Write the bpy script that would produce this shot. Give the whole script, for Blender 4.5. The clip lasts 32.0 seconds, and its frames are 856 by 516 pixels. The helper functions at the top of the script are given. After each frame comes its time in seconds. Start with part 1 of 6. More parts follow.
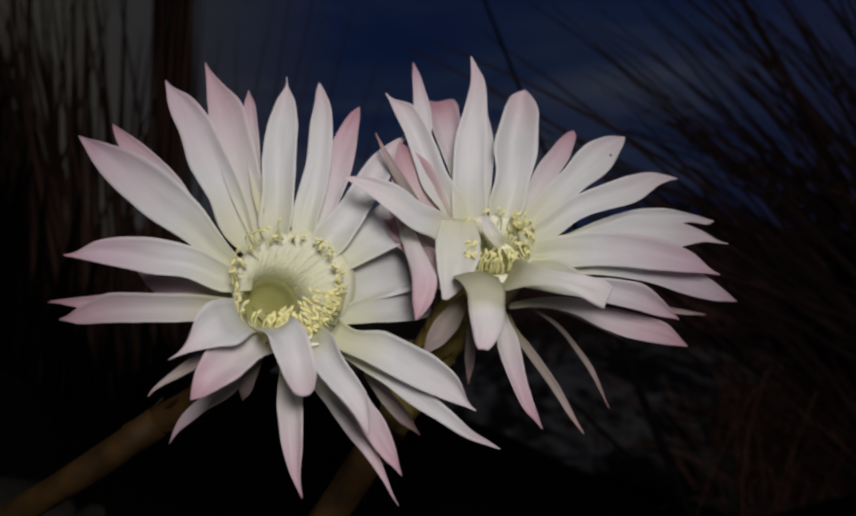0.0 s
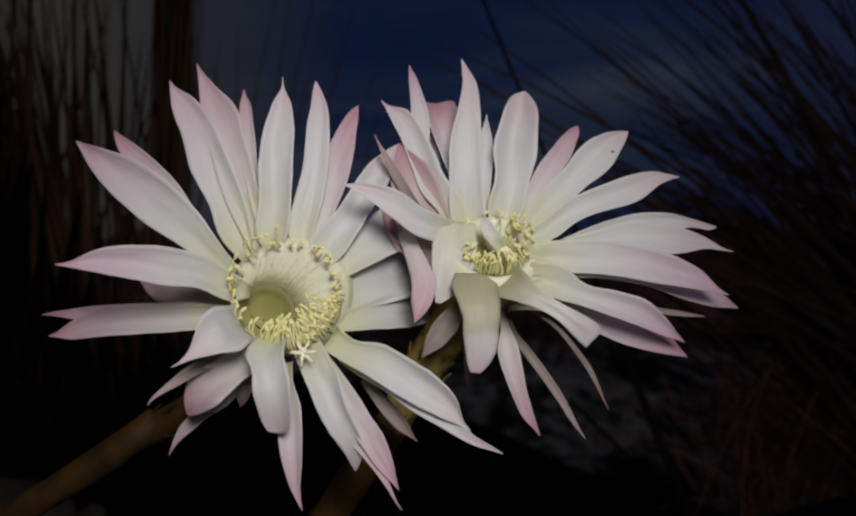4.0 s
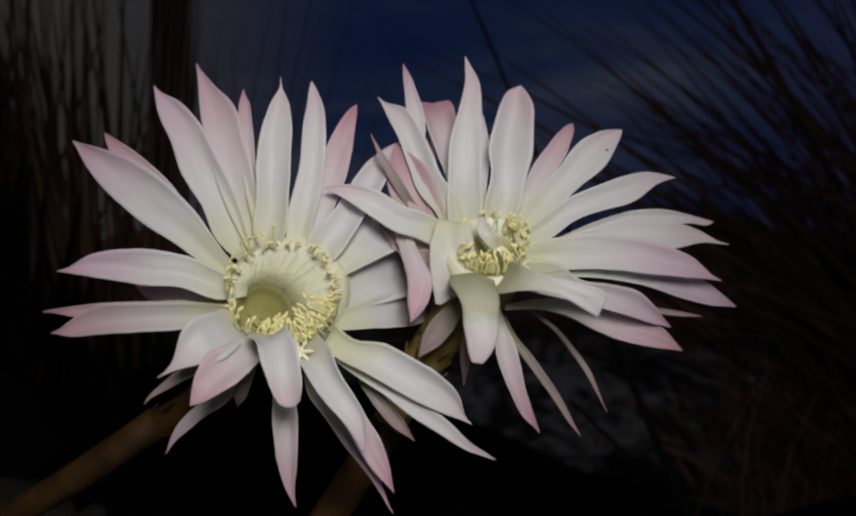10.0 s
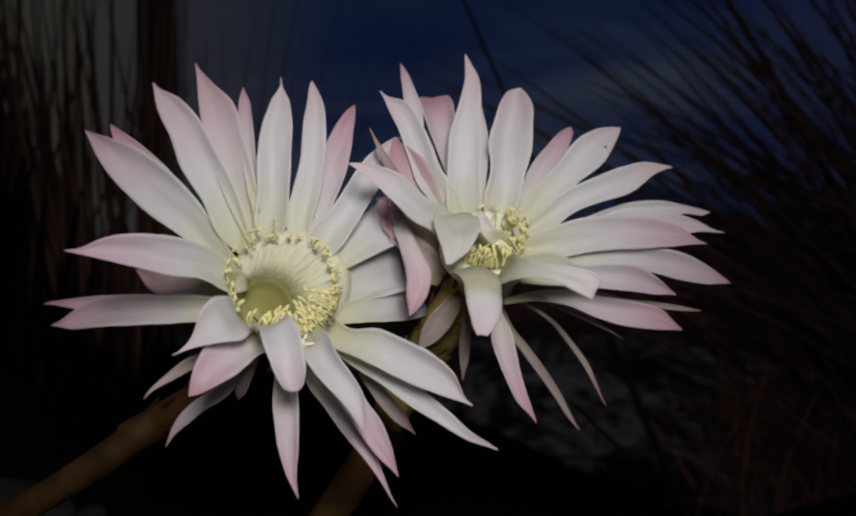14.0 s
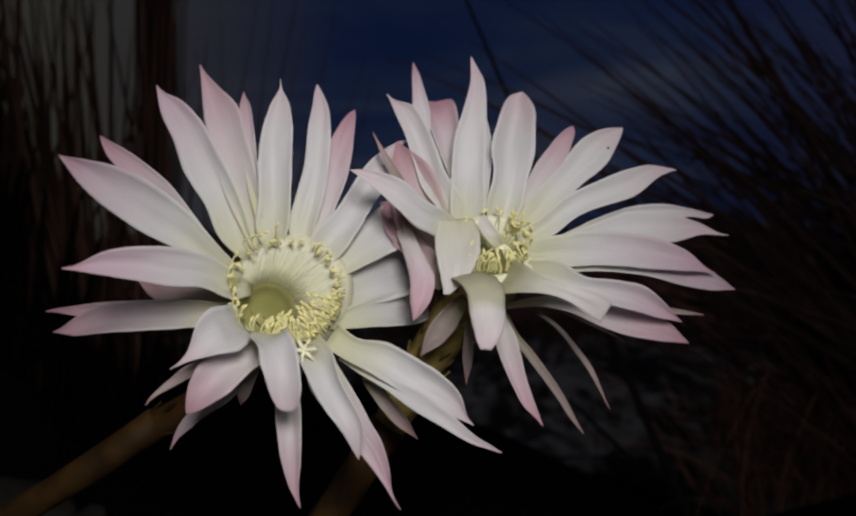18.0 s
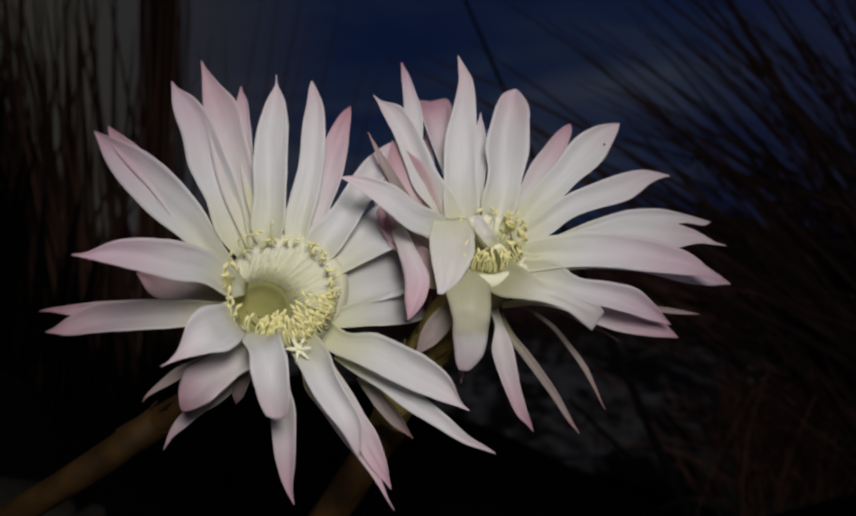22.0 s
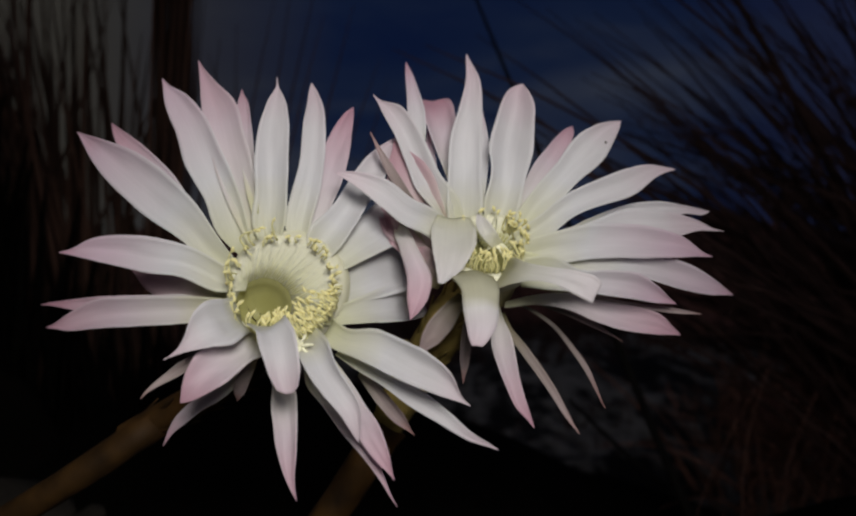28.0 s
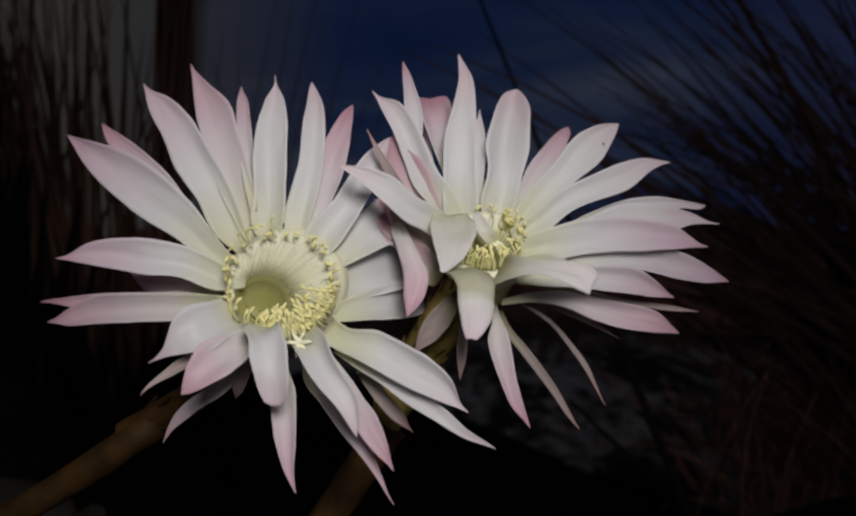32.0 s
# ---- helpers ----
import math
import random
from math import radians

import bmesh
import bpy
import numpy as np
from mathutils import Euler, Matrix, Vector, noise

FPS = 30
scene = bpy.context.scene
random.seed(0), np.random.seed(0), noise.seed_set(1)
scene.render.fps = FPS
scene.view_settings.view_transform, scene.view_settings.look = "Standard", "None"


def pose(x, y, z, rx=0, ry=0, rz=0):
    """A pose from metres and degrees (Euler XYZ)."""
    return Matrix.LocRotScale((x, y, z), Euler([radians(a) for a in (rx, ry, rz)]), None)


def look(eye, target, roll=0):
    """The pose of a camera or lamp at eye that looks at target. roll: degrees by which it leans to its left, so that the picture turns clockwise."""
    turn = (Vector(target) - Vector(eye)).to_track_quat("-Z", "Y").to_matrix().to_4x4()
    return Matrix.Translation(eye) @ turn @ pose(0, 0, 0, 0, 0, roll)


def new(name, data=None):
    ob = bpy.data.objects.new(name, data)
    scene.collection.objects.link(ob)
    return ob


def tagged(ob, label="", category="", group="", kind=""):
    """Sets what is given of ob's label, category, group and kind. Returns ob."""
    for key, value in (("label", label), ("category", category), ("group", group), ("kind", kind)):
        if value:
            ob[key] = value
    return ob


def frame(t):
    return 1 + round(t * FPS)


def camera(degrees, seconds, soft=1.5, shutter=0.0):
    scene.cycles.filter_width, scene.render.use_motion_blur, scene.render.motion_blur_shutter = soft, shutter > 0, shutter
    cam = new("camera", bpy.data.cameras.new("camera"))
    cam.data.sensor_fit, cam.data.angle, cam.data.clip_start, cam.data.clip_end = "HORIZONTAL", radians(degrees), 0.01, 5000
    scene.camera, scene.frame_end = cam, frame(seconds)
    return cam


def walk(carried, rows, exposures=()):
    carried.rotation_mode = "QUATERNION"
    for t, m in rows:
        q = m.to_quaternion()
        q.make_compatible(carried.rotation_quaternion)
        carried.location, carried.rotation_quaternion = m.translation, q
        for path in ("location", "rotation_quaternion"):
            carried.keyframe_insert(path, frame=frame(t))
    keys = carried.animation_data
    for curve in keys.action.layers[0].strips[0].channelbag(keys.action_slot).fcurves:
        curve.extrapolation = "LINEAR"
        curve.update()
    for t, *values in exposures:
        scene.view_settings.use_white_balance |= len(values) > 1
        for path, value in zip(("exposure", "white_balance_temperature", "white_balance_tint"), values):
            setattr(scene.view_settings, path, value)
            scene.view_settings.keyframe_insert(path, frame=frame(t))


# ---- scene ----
# One fixed camera in front of two cactus flowers at night.
EYE_Z = 0.35
cam = camera(52.3, 32.0, soft=2.3, shutter=0.8)
cam.data.dof.use_dof, cam.data.dof.focus_distance, cam.data.dof.aperture_fstop = True, 0.312, 11.0
walk(cam, [(0.0, pose(0, 0, EYE_Z, 90, 0, 0)), (32.0, pose(0, 0, EYE_Z, 90, 0, 0))])

# Night sky: deep blue with thin streaks of cloud.
world = bpy.data.worlds.new("night_sky")
scene.world = world
world.use_nodes = True


def build_sky(nt):
    nt.nodes.clear()
    out = nt.nodes.new("ShaderNodeOutputWorld")
    bg = nt.nodes.new("ShaderNodeBackground")
    co = nt.nodes.new("ShaderNodeTexCoord")
    mp = nt.nodes.new("ShaderNodeMapping")
    mp.inputs["Rotation"].default_value = (0, radians(17), 0)
    mp.inputs["Scale"].default_value = (1.6, 1.0, 7.0)
    n1 = nt.nodes.new("ShaderNodeTexNoise")
    n1.inputs["Scale"].default_value, n1.inputs["Detail"].default_value = 1.5, 5.0
    n1.inputs["Distortion"].default_value = 0.6
    ramp = nt.nodes.new("ShaderNodeValToRGB")
    ramp.color_ramp.elements[0].position, ramp.color_ramp.elements[0].color = 0.38, (0.0030, 0.0068, 0.026, 1)
    ramp.color_ramp.elements[1].position, ramp.color_ramp.elements[1].color = 0.70, (0.0205, 0.0255, 0.041, 1)
    e = ramp.color_ramp.elements.new(0.5)
    e.color = (0.0056, 0.0104, 0.029, 1)
    sep = nt.nodes.new("ShaderNodeSeparateXYZ")
    side = nt.nodes.new("ShaderNodeMapRange")
    side.inputs["From Min"].default_value, side.inputs["From Max"].default_value = -0.10, -0.36
    mix = nt.nodes.new("ShaderNodeMixRGB")
    mix.inputs["Color2"].default_value = (0.0255, 0.0238, 0.0208, 1)
    east = nt.nodes.new("ShaderNodeMapRange")
    east.inputs["From Min"].default_value, east.inputs["From Max"].default_value = 0.26, 0.52
    dusk = nt.nodes.new("ShaderNodeMixRGB")
    dusk.inputs["Color2"].default_value = (0.0105, 0.0125, 0.0300, 1)
    lk = nt.links.new
    lk(co.outputs["Generated"], mp.inputs["Vector"])
    lk(mp.outputs["Vector"], n1.inputs["Vector"])
    lk(n1.outputs["Fac"], ramp.inputs["Fac"])
    lk(co.outputs["Generated"], sep.inputs["Vector"])
    lk(sep.outputs["X"], side.inputs["Value"])
    lk(side.outputs["Result"], mix.inputs["Fac"])
    lk(ramp.outputs["Color"], mix.inputs["Color1"])
    lk(sep.outputs["X"], east.inputs["Value"])
    lk(east.outputs["Result"], dusk.inputs["Fac"])
    lk(mix.outputs["Color"], dusk.inputs["Color1"])
    lk(dusk.outputs["Color"], bg.inputs["Color"])
    bg.inputs["Strength"].default_value = 1.0
    lk(bg.outputs["Background"], out.inputs["Surface"])


build_sky(world.node_tree)

# The torch that lights the flowers from above the lens: a bright core and its wide spill.
TORCH = look((0.05, -0.15, 0.51), (-0.022, 0.32, 0.368))
for beam, power, cone in (("torch_core", 6.2, 50), ("torch_spill", 2.65, 120)):
    torch = bpy.data.lights.new(beam, "SPOT")
    torch.energy, torch.color = power, (1.0, 0.957, 0.91)
    torch.spot_size, torch.spot_blend, torch.shadow_soft_size = radians(cone), 1.0, 0.075
    new(beam, torch).matrix_world = TORCH
# Added faint fill lamp that lifts the dark sand; its source is unseen.
sand_fill = bpy.data.lights.new("sand_fill", "SUN")
sand_fill.energy, sand_fill.color, sand_fill.angle = 0.11, (0.95, 0.97, 1.0), radians(0.6)
new("sand_fill", sand_fill).matrix_world = look((1.5, -3.0, 4.0), (0, 0.5, 0))
scene.view_settings.exposure = 0.0


# ---- materials ----
def material(name, rough=0.6):
    m = bpy.data.materials.new(name)
    m.use_nodes = True
    nt = m.node_tree
    b = nt.nodes["Principled BSDF"]
    b.inputs["Roughness"].default_value = rough
    return m, nt, b


def ramp_node(nt, stops):
    r = nt.nodes.new("ShaderNodeValToRGB")
    els = r.color_ramp.elements
    while len(els) < len(stops):
        els.new(0.5)
    for e, (p, c) in zip(els, stops):
        e.position, e.color = p, (*c, 1)
    return r


def petal_material(name, stops, thin=0.40, rough=0.45):
    """Petal skin: colour runs from throat to tip, fine lengthwise veins, light shines through."""
    m, nt, b = material(name, rough)
    lk = nt.links.new
    uv = nt.nodes.new("ShaderNodeUVMap")
    sep = nt.nodes.new("ShaderNodeSeparateXYZ")
    lk(uv.outputs["UV"], sep.inputs["Vector"])
    info = nt.nodes.new("ShaderNodeObjectInfo")
    mott = nt.nodes.new("ShaderNodeTexNoise")
    mott.inputs["Scale"].default_value = 55.0
    co = nt.nodes.new("ShaderNodeTexCoord")
    lk(co.outputs["Object"], mott.inputs["Vector"])
    a1 = nt.nodes.new("ShaderNodeMath")
    a1.operation = "MULTIPLY_ADD"
    a1.inputs[1].default_value = 0.16
    lk(info.outputs["Random"], a1.inputs[0])
    lk(sep.outputs["X"], a1.inputs[2])
    a2 = nt.nodes.new("ShaderNodeMath")
    a2.operation = "MULTIPLY_ADD"
    a2.inputs[1].default_value = 0.22
    lk(mott.outputs["Fac"], a2.inputs[0])
    lk(a1.outputs[0], a2.inputs[2])
    a3 = nt.nodes.new("ShaderNodeMath")
    a3.operation = "SUBTRACT"
    a3.inputs[1].default_value = 0.19
    lk(a2.outputs[0], a3.inputs[0])
    ramp = ramp_node(nt, stops)
    lk(a3.outputs[0], ramp.inputs["Fac"])
    mp = nt.nodes.new("ShaderNodeMapping")
    mp.inputs["Scale"].default_value = (1.2, 13.0, 1.0)
    lk(uv.outputs["UV"], mp.inputs["Vector"])
    vein = nt.nodes.new("ShaderNodeTexNoise")
    vein.inputs["Scale"].default_value, vein.inputs["Detail"].default_value = 1.0, 3.0
    lk(mp.outputs["Vector"], vein.inputs["Vector"])
    vr = ramp_node(nt, [(0.3, (0.86, 0.86, 0.85)), (0.62, (1, 1, 1))])
    lk(vein.outputs["Fac"], vr.inputs["Fac"])
    mul = nt.nodes.new("ShaderNodeMixRGB")
    mul.blend_type = "MULTIPLY"
    mul.inputs["Fac"].default_value = 0.35
    lk(ramp.outputs["Color"], mul.inputs["Color1"])
    lk(vr.outputs["Color"], mul.inputs["Color2"])
    lk(mul.outputs["Color"], b.inputs["Base Color"])
    bump = nt.nodes.new("ShaderNodeBump")
    bump.inputs["Strength"].default_value, bump.inputs["Distance"].default_value = 0.18, 0.0006
    lk(vein.outputs["Fac"], bump.inputs["Height"])
    lk(bump.outputs["Normal"], b.inputs["Normal"])
    b.inputs["Specular IOR Level"].default_value = 0.3
    tr = nt.nodes.new("ShaderNodeBsdfTranslucent")
    lk(mul.outputs["Color"], tr.inputs["Color"])
    mx = nt.nodes.new("ShaderNodeMixShader")
    mx.inputs["Fac"].default_value = thin
    lk(b.outputs[0], mx.inputs[1])
    lk(tr.outputs[0], mx.inputs[2])
    lk(mx.outputs[0], nt.nodes["Material Output"].inputs["Surface"])
    return m


def earthy(name, dark, light, scale, rough=0.85, bump=0.5, dist=0.003, stretch=(1, 1, 1), span=(0.75, 1.5), gloss=0.2, vary=0.25):
    """A rough natural skin: two sizes of mottling and a fine relief."""
    m, nt, b = material(name, rough)
    lk = nt.links.new
    co = nt.nodes.new("ShaderNodeTexCoord")
    mp = nt.nodes.new("ShaderNodeMapping")
    mp.inputs["Scale"].default_value = stretch
    lk(co.outputs["Object"], mp.inputs["Vector"])
    n1 = nt.nodes.new("ShaderNodeTexNoise")
    n1.inputs["Scale"].default_value, n1.inputs["Detail"].default_value = scale, 6.0
    n2 = nt.nodes.new("ShaderNodeTexNoise")
    n2.inputs["Scale"].default_value, n2.inputs["Detail"].default_value = scale * 0.17, 3.0
    lk(mp.outputs["Vector"], n1.inputs["Vector"])
    lk(mp.outputs["Vector"], n2.inputs["Vector"])
    info = nt.nodes.new("ShaderNodeObjectInfo")
    av = nt.nodes.new("ShaderNodeMath")
    av.operation = "ADD"
    lk(n1.outputs["Fac"], av.inputs[0])
    lk(n2.outputs["Fac"], av.inputs[1])
    av2 = nt.nodes.new("ShaderNodeMath")
    av2.operation = "MULTIPLY_ADD"
    av2.inputs[1].default_value = vary
    lk(info.outputs["Random"], av2.inputs[0])
    lk(av.outputs[0], av2.inputs[2])
    ramp = ramp_node(nt, [(0.0, dark), (1.0, light)])
    rng = nt.nodes.new("ShaderNodeMapRange")
    rng.inputs["From Min"].default_value, rng.inputs["From Max"].default_value = span
    lk(av2.outputs[0], rng.inputs["Value"])
    lk(rng.outputs["Result"], ramp.inputs["Fac"])
    lk(ramp.outputs["Color"], b.inputs["Base Color"])
    bp = nt.nodes.new("ShaderNodeBump")
    bp.inputs["Strength"].default_value, bp.inputs["Distance"].default_value = bump, dist
    lk(n1.outputs["Fac"], bp.inputs["Height"])
    lk(bp.outputs["Normal"], b.inputs["Normal"])
    b.inputs["Specular IOR Level"].default_value = gloss
    return m


CREAM, WHITE = (0.77, 0.76, 0.54), (0.795, 0.795, 0.815)
petal_mat = petal_material("white_petal", [(0.0, (0.765, 0.77, 0.55)), (0.17, (0.785, 0.785, 0.68)), (0.38, WHITE), (0.54, (0.785, 0.74, 0.78)), (0.84, (0.755, 0.61, 0.70)), (1.0, (0.68, 0.44, 0.54))])
white_mat = petal_material("plain_white_petal", [(0.0, (0.765, 0.77, 0.55)), (0.17, (0.785, 0.785, 0.68)), (0.38, WHITE), (0.70, (0.795, 0.775, 0.80)), (1.0, (0.755, 0.63, 0.69))])
cream_mat = petal_material("cream_petal", [(0.0, (0.76, 0.755, 0.56)), (0.4, (0.785, 0.78, 0.72)), (1.0, (0.79, 0.765, 0.775))])
pink_mat = petal_material("pink_petal", [(0.0, CREAM), (0.25, (0.785, 0.755, 0.745)), (0.55, (0.775, 0.68, 0.735)), (0.85, (0.745, 0.525, 0.61)), (1.0, (0.64, 0.38, 0.47))])
dusky_mat = petal_material("dusky_pink_petal", [(0.0, (0.5, 0.48, 0.28)), (0.3, (0.70, 0.58, 0.58)), (0.7, (0.66, 0.46, 0.52)), (1.0, (0.55, 0.30, 0.36))])
sepal_mat = petal_material("sepal_skin", [(0.0, (0.20, 0.18, 0.09)), (0.35, (0.29, 0.245, 0.225)), (0.8, (0.37, 0.29, 0.29)), (1.0, (0.36, 0.20, 0.19))], thin=0.15)
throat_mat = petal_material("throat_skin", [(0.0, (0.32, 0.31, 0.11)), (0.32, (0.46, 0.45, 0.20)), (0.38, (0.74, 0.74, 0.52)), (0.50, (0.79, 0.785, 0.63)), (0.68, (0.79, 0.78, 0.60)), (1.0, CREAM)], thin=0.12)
# Greenish base, darkened further to paint the dim dome before the petal bends.
lip_mat = petal_material("lip_petal_shaded", [(0.0, (0.56, 0.55, 0.36)), (0.50, (0.64, 0.63, 0.50)), (0.62, (0.79, 0.775, 0.77)), (0.82, (0.785, 0.72, 0.765)), (1.0, (0.76, 0.63, 0.69))])
# Green base with the shade of the petal's underside painted in.
hem_mat = petal_material("hem_petal_shaded", [(0.0, (0.47, 0.46, 0.26)), (0.25, (0.56, 0.55, 0.38)), (0.5, (0.75, 0.745, 0.68)), (0.75, (0.785, 0.77, 0.77)), (1.0, (0.77, 0.725, 0.75))])
cup_mat = petal_material("cup_skin", [(0.0, (0.46, 0.40, 0.17)), (0.5, (0.62, 0.57, 0.32)), (0.85, (0.70, 0.67, 0.46)), (1.0, (0.73, 0.72, 0.56))], thin=0.2)


def thin_part(name, colour, rough=0.5, thin=0.45):
    """Fine threads and pollen sacs that let light through."""
    m, nt, b = material(name, rough)
    b.inputs["Base Color"].default_value = (*colour, 1)
    tr = nt.nodes.new("ShaderNodeBsdfTranslucent")
    tr.inputs["Color"].default_value = (*colour, 1)
    mx = nt.nodes.new("ShaderNodeMixShader")
    mx.inputs["Fac"].default_value = thin
    nt.links.new(b.outputs[0], mx.inputs[1])
    nt.links.new(tr.outputs[0], mx.inputs[2])
    nt.links.new(mx.outputs[0], nt.nodes["Material Output"].inputs["Surface"])
    return m


filament_mat = thin_part("filament_yellow", (0.96, 0.935, 0.60), 0.5, 0.5)
pale_filament_mat = thin_part("filament_pale_green", (0.88, 0.88, 0.74), 0.5, 0.35)
anther_mat = thin_part("anther_pollen", (1.0, 0.95, 0.54), 0.8, 0.35)
stigma_mat = thin_part("stigma_cream", (0.90, 0.89, 0.66), 0.5, 0.1)
# Stem tone lowered in place of torch falloff; green tube raised against shade.
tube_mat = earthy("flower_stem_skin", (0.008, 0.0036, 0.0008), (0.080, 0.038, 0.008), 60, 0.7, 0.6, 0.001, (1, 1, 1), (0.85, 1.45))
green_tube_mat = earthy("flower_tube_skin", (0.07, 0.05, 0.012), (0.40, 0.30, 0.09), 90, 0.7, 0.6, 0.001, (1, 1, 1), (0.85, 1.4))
hair_mat = earthy("dark_wool", (0.012, 0.008, 0.006), (0.05, 0.03, 0.02), 400)
cactus_mat = earthy("cactus_skin", (0.006, 0.010, 0.005), (0.020, 0.028, 0.012), 60, 0.7, 0.4, 0.002)
sand_mat = earthy("sandy_ground", (0.006, 0.005, 0.004), (0.245, 0.225, 0.20), 15, 0.95, 0.9, 0.03, (1.4, 0.5, 1.0), (0.92, 1.14), vary=0.0)
# Near-black: the missing light is put into this colour of banks and undergrowth.
shade_black_mat = earthy("shade_black_soil", (0.002, 0.0018, 0.0015), (0.006, 0.005, 0.004), 14, 1.0, 0.8, 0.02, gloss=0.02)
reed_mat = earthy("dry_reed", (0.022, 0.011, 0.007), (0.15, 0.074, 0.050), 30, 0.8, 0.3, 0.001, (1, 1, 0.1))
dark_reed_mat = earthy("old_dark_reed", (0.010, 0.005, 0.003), (0.070, 0.034, 0.022), 30, 0.8, 0.3, 0.001, (1, 1, 0.1))
grass_mat = earthy("dark_grass", (0.030, 0.015, 0.013), (0.115, 0.058, 0.048), 30, 0.8, 0.3, 0.001, (1, 1, 0.1))
brown_mat = earthy("dry_brown_grass", (0.055, 0.026, 0.018), (0.32, 0.15, 0.11), 30, 0.8, 0.3, 0.001, (1, 1, 0.1))
bank_mat = earthy("brown_bank_soil", (0.028, 0.012, 0.010), (0.32, 0.140, 0.112), 22, 0.95, 1.0, 0.03)
bank_grass_mat = earthy("pale_bank_grass", (0.08, 0.038, 0.029), (0.60, 0.29, 0.22), 30, 0.8)
stalk_mat = earthy("dark_stalk", (0.003, 0.0025, 0.0025), (0.010, 0.0075, 0.006), 40, 0.8)
rock_mat = earthy("grey_brown_stone", (0.012, 0.010, 0.008), (0.06, 0.05, 0.037), 40, 0.9, 0.8, 0.004)


# ---- building kit ----
def mesh_from(name, verts, faces, mats, uvs=None, index=None):
    me = bpy.data.meshes.new(name)
    me.from_pydata([tuple(v) for v in verts], [], faces)
    for m in mats:
        me.materials.append(m)
    if uvs is not None:
        layer = me.uv_layers.new(name="UVMap")
        for lp in me.loops:
            layer.data[lp.index].uv = uvs[lp.vertex_index]
    for i, p in enumerate(me.polygons):
        p.use_smooth = True
        if index is not None:
            p.material_index = index[i]
    return me


def child(name, me, parent, at=(0, 0, 0), label=""):
    ob = new(name, me)
    ob.parent = parent
    ob.location = at
    return tagged(ob, label) if label else ob


def sweep(points, radii, sides=8, closed=True, wobble=0.0, seed=0, ref=(0, 1, 0.02)):
    """Verts, faces and uvs of a round tube along points."""
    pts = [Vector(p) for p in points]
    vs, fs, uvs = [], [], []
    for i, p in enumerate(pts):
        d = (pts[min(i + 1, len(pts) - 1)] - pts[max(i - 1, 0)]).normalized()
        a = d.cross(Vector(ref))
        a = a.normalized() if a.length > 1e-6 else Vector((1, 0, 0))
        c = a.cross(d).normalized()
        for k in range(sides):
            g = 2 * math.pi * k / sides
            q = a * math.cos(g) + c * math.sin(g)
            r = radii[i] * (1 + wobble * noise.noise(p * 120 + q * 2 + Vector((seed, 0, 0))))
            vs.append(p + q * r)
            uvs.append((i / (len(pts) - 1), k / sides))
    for i in range(len(pts) - 1):
        for k in range(sides):
            j = (k + 1) % sides
            fs.append((i * sides + k, i * sides + j, (i + 1) * sides + j, (i + 1) * sides + k))
    if closed:
        fs.append(tuple(range(sides))[::-1])
        fs.append(tuple((len(pts) - 1) * sides + k for k in range(sides)))
    return vs, fs, uvs


def curve3(a, b, c, n):
    """n + 1 points on the arc from a by way of b to c."""
    a, b, c = Vector(a), Vector(b), Vector(c)
    m = 2 * b - (a + c) / 2
    return [a * (1 - t) ** 2 + m * 2 * t * (1 - t) + c * t * t for t in (i / n for i in range(n + 1))]


REST = {}
NU, NV = 26, 10
STATIONS = (0.0, 0.15, 0.32, 0.50, 0.68, 0.84, 0.94, 1.0)


def flow(values, u):
    """A smooth run through the values at STATIONS."""
    i = max(k for k in range(len(STATIONS) - 1) if STATIONS[k] <= u)
    w = STATIONS[i + 1] - STATIONS[i]
    t = (u - STATIONS[i]) / w

    def slope(k):
        lo, hi = max(k - 1, 0), min(k + 1, len(STATIONS) - 1)
        return (values[hi] - values[lo]) / (STATIONS[hi] - STATIONS[lo])
    p, q, m0, m1 = values[i], values[i + 1], slope(i) * w, slope(i + 1) * w
    return (2 * t ** 3 - 3 * t ** 2 + 1) * p + (t ** 3 - 2 * t ** 2 + t) * m0 + (3 * t ** 2 - 2 * t ** 3) * q + (t ** 3 - t ** 2) * m1


def even_shape(width, bow, widest, neck, sharp):
    """Both edges of a plain petal, in millimetres off its axis."""
    a, b = [], []
    for u in STATIONS[:-1]:
        if u < widest:
            k = neck + (1 - neck) * math.sin(u / widest * math.pi / 2)
        else:
            e = (u - widest) / (1 - widest)
            k = math.cos(e * math.pi / 2) ** sharp * (1 - (0.30 * e ** 3 if sharp > 0.8 else 0.0)) + 0.012
        mid = bow * 4 * u * (1 - u)
        a.append(mid - width / 2 * k)
        b.append(mid + width / 2 * k)
    return a, b


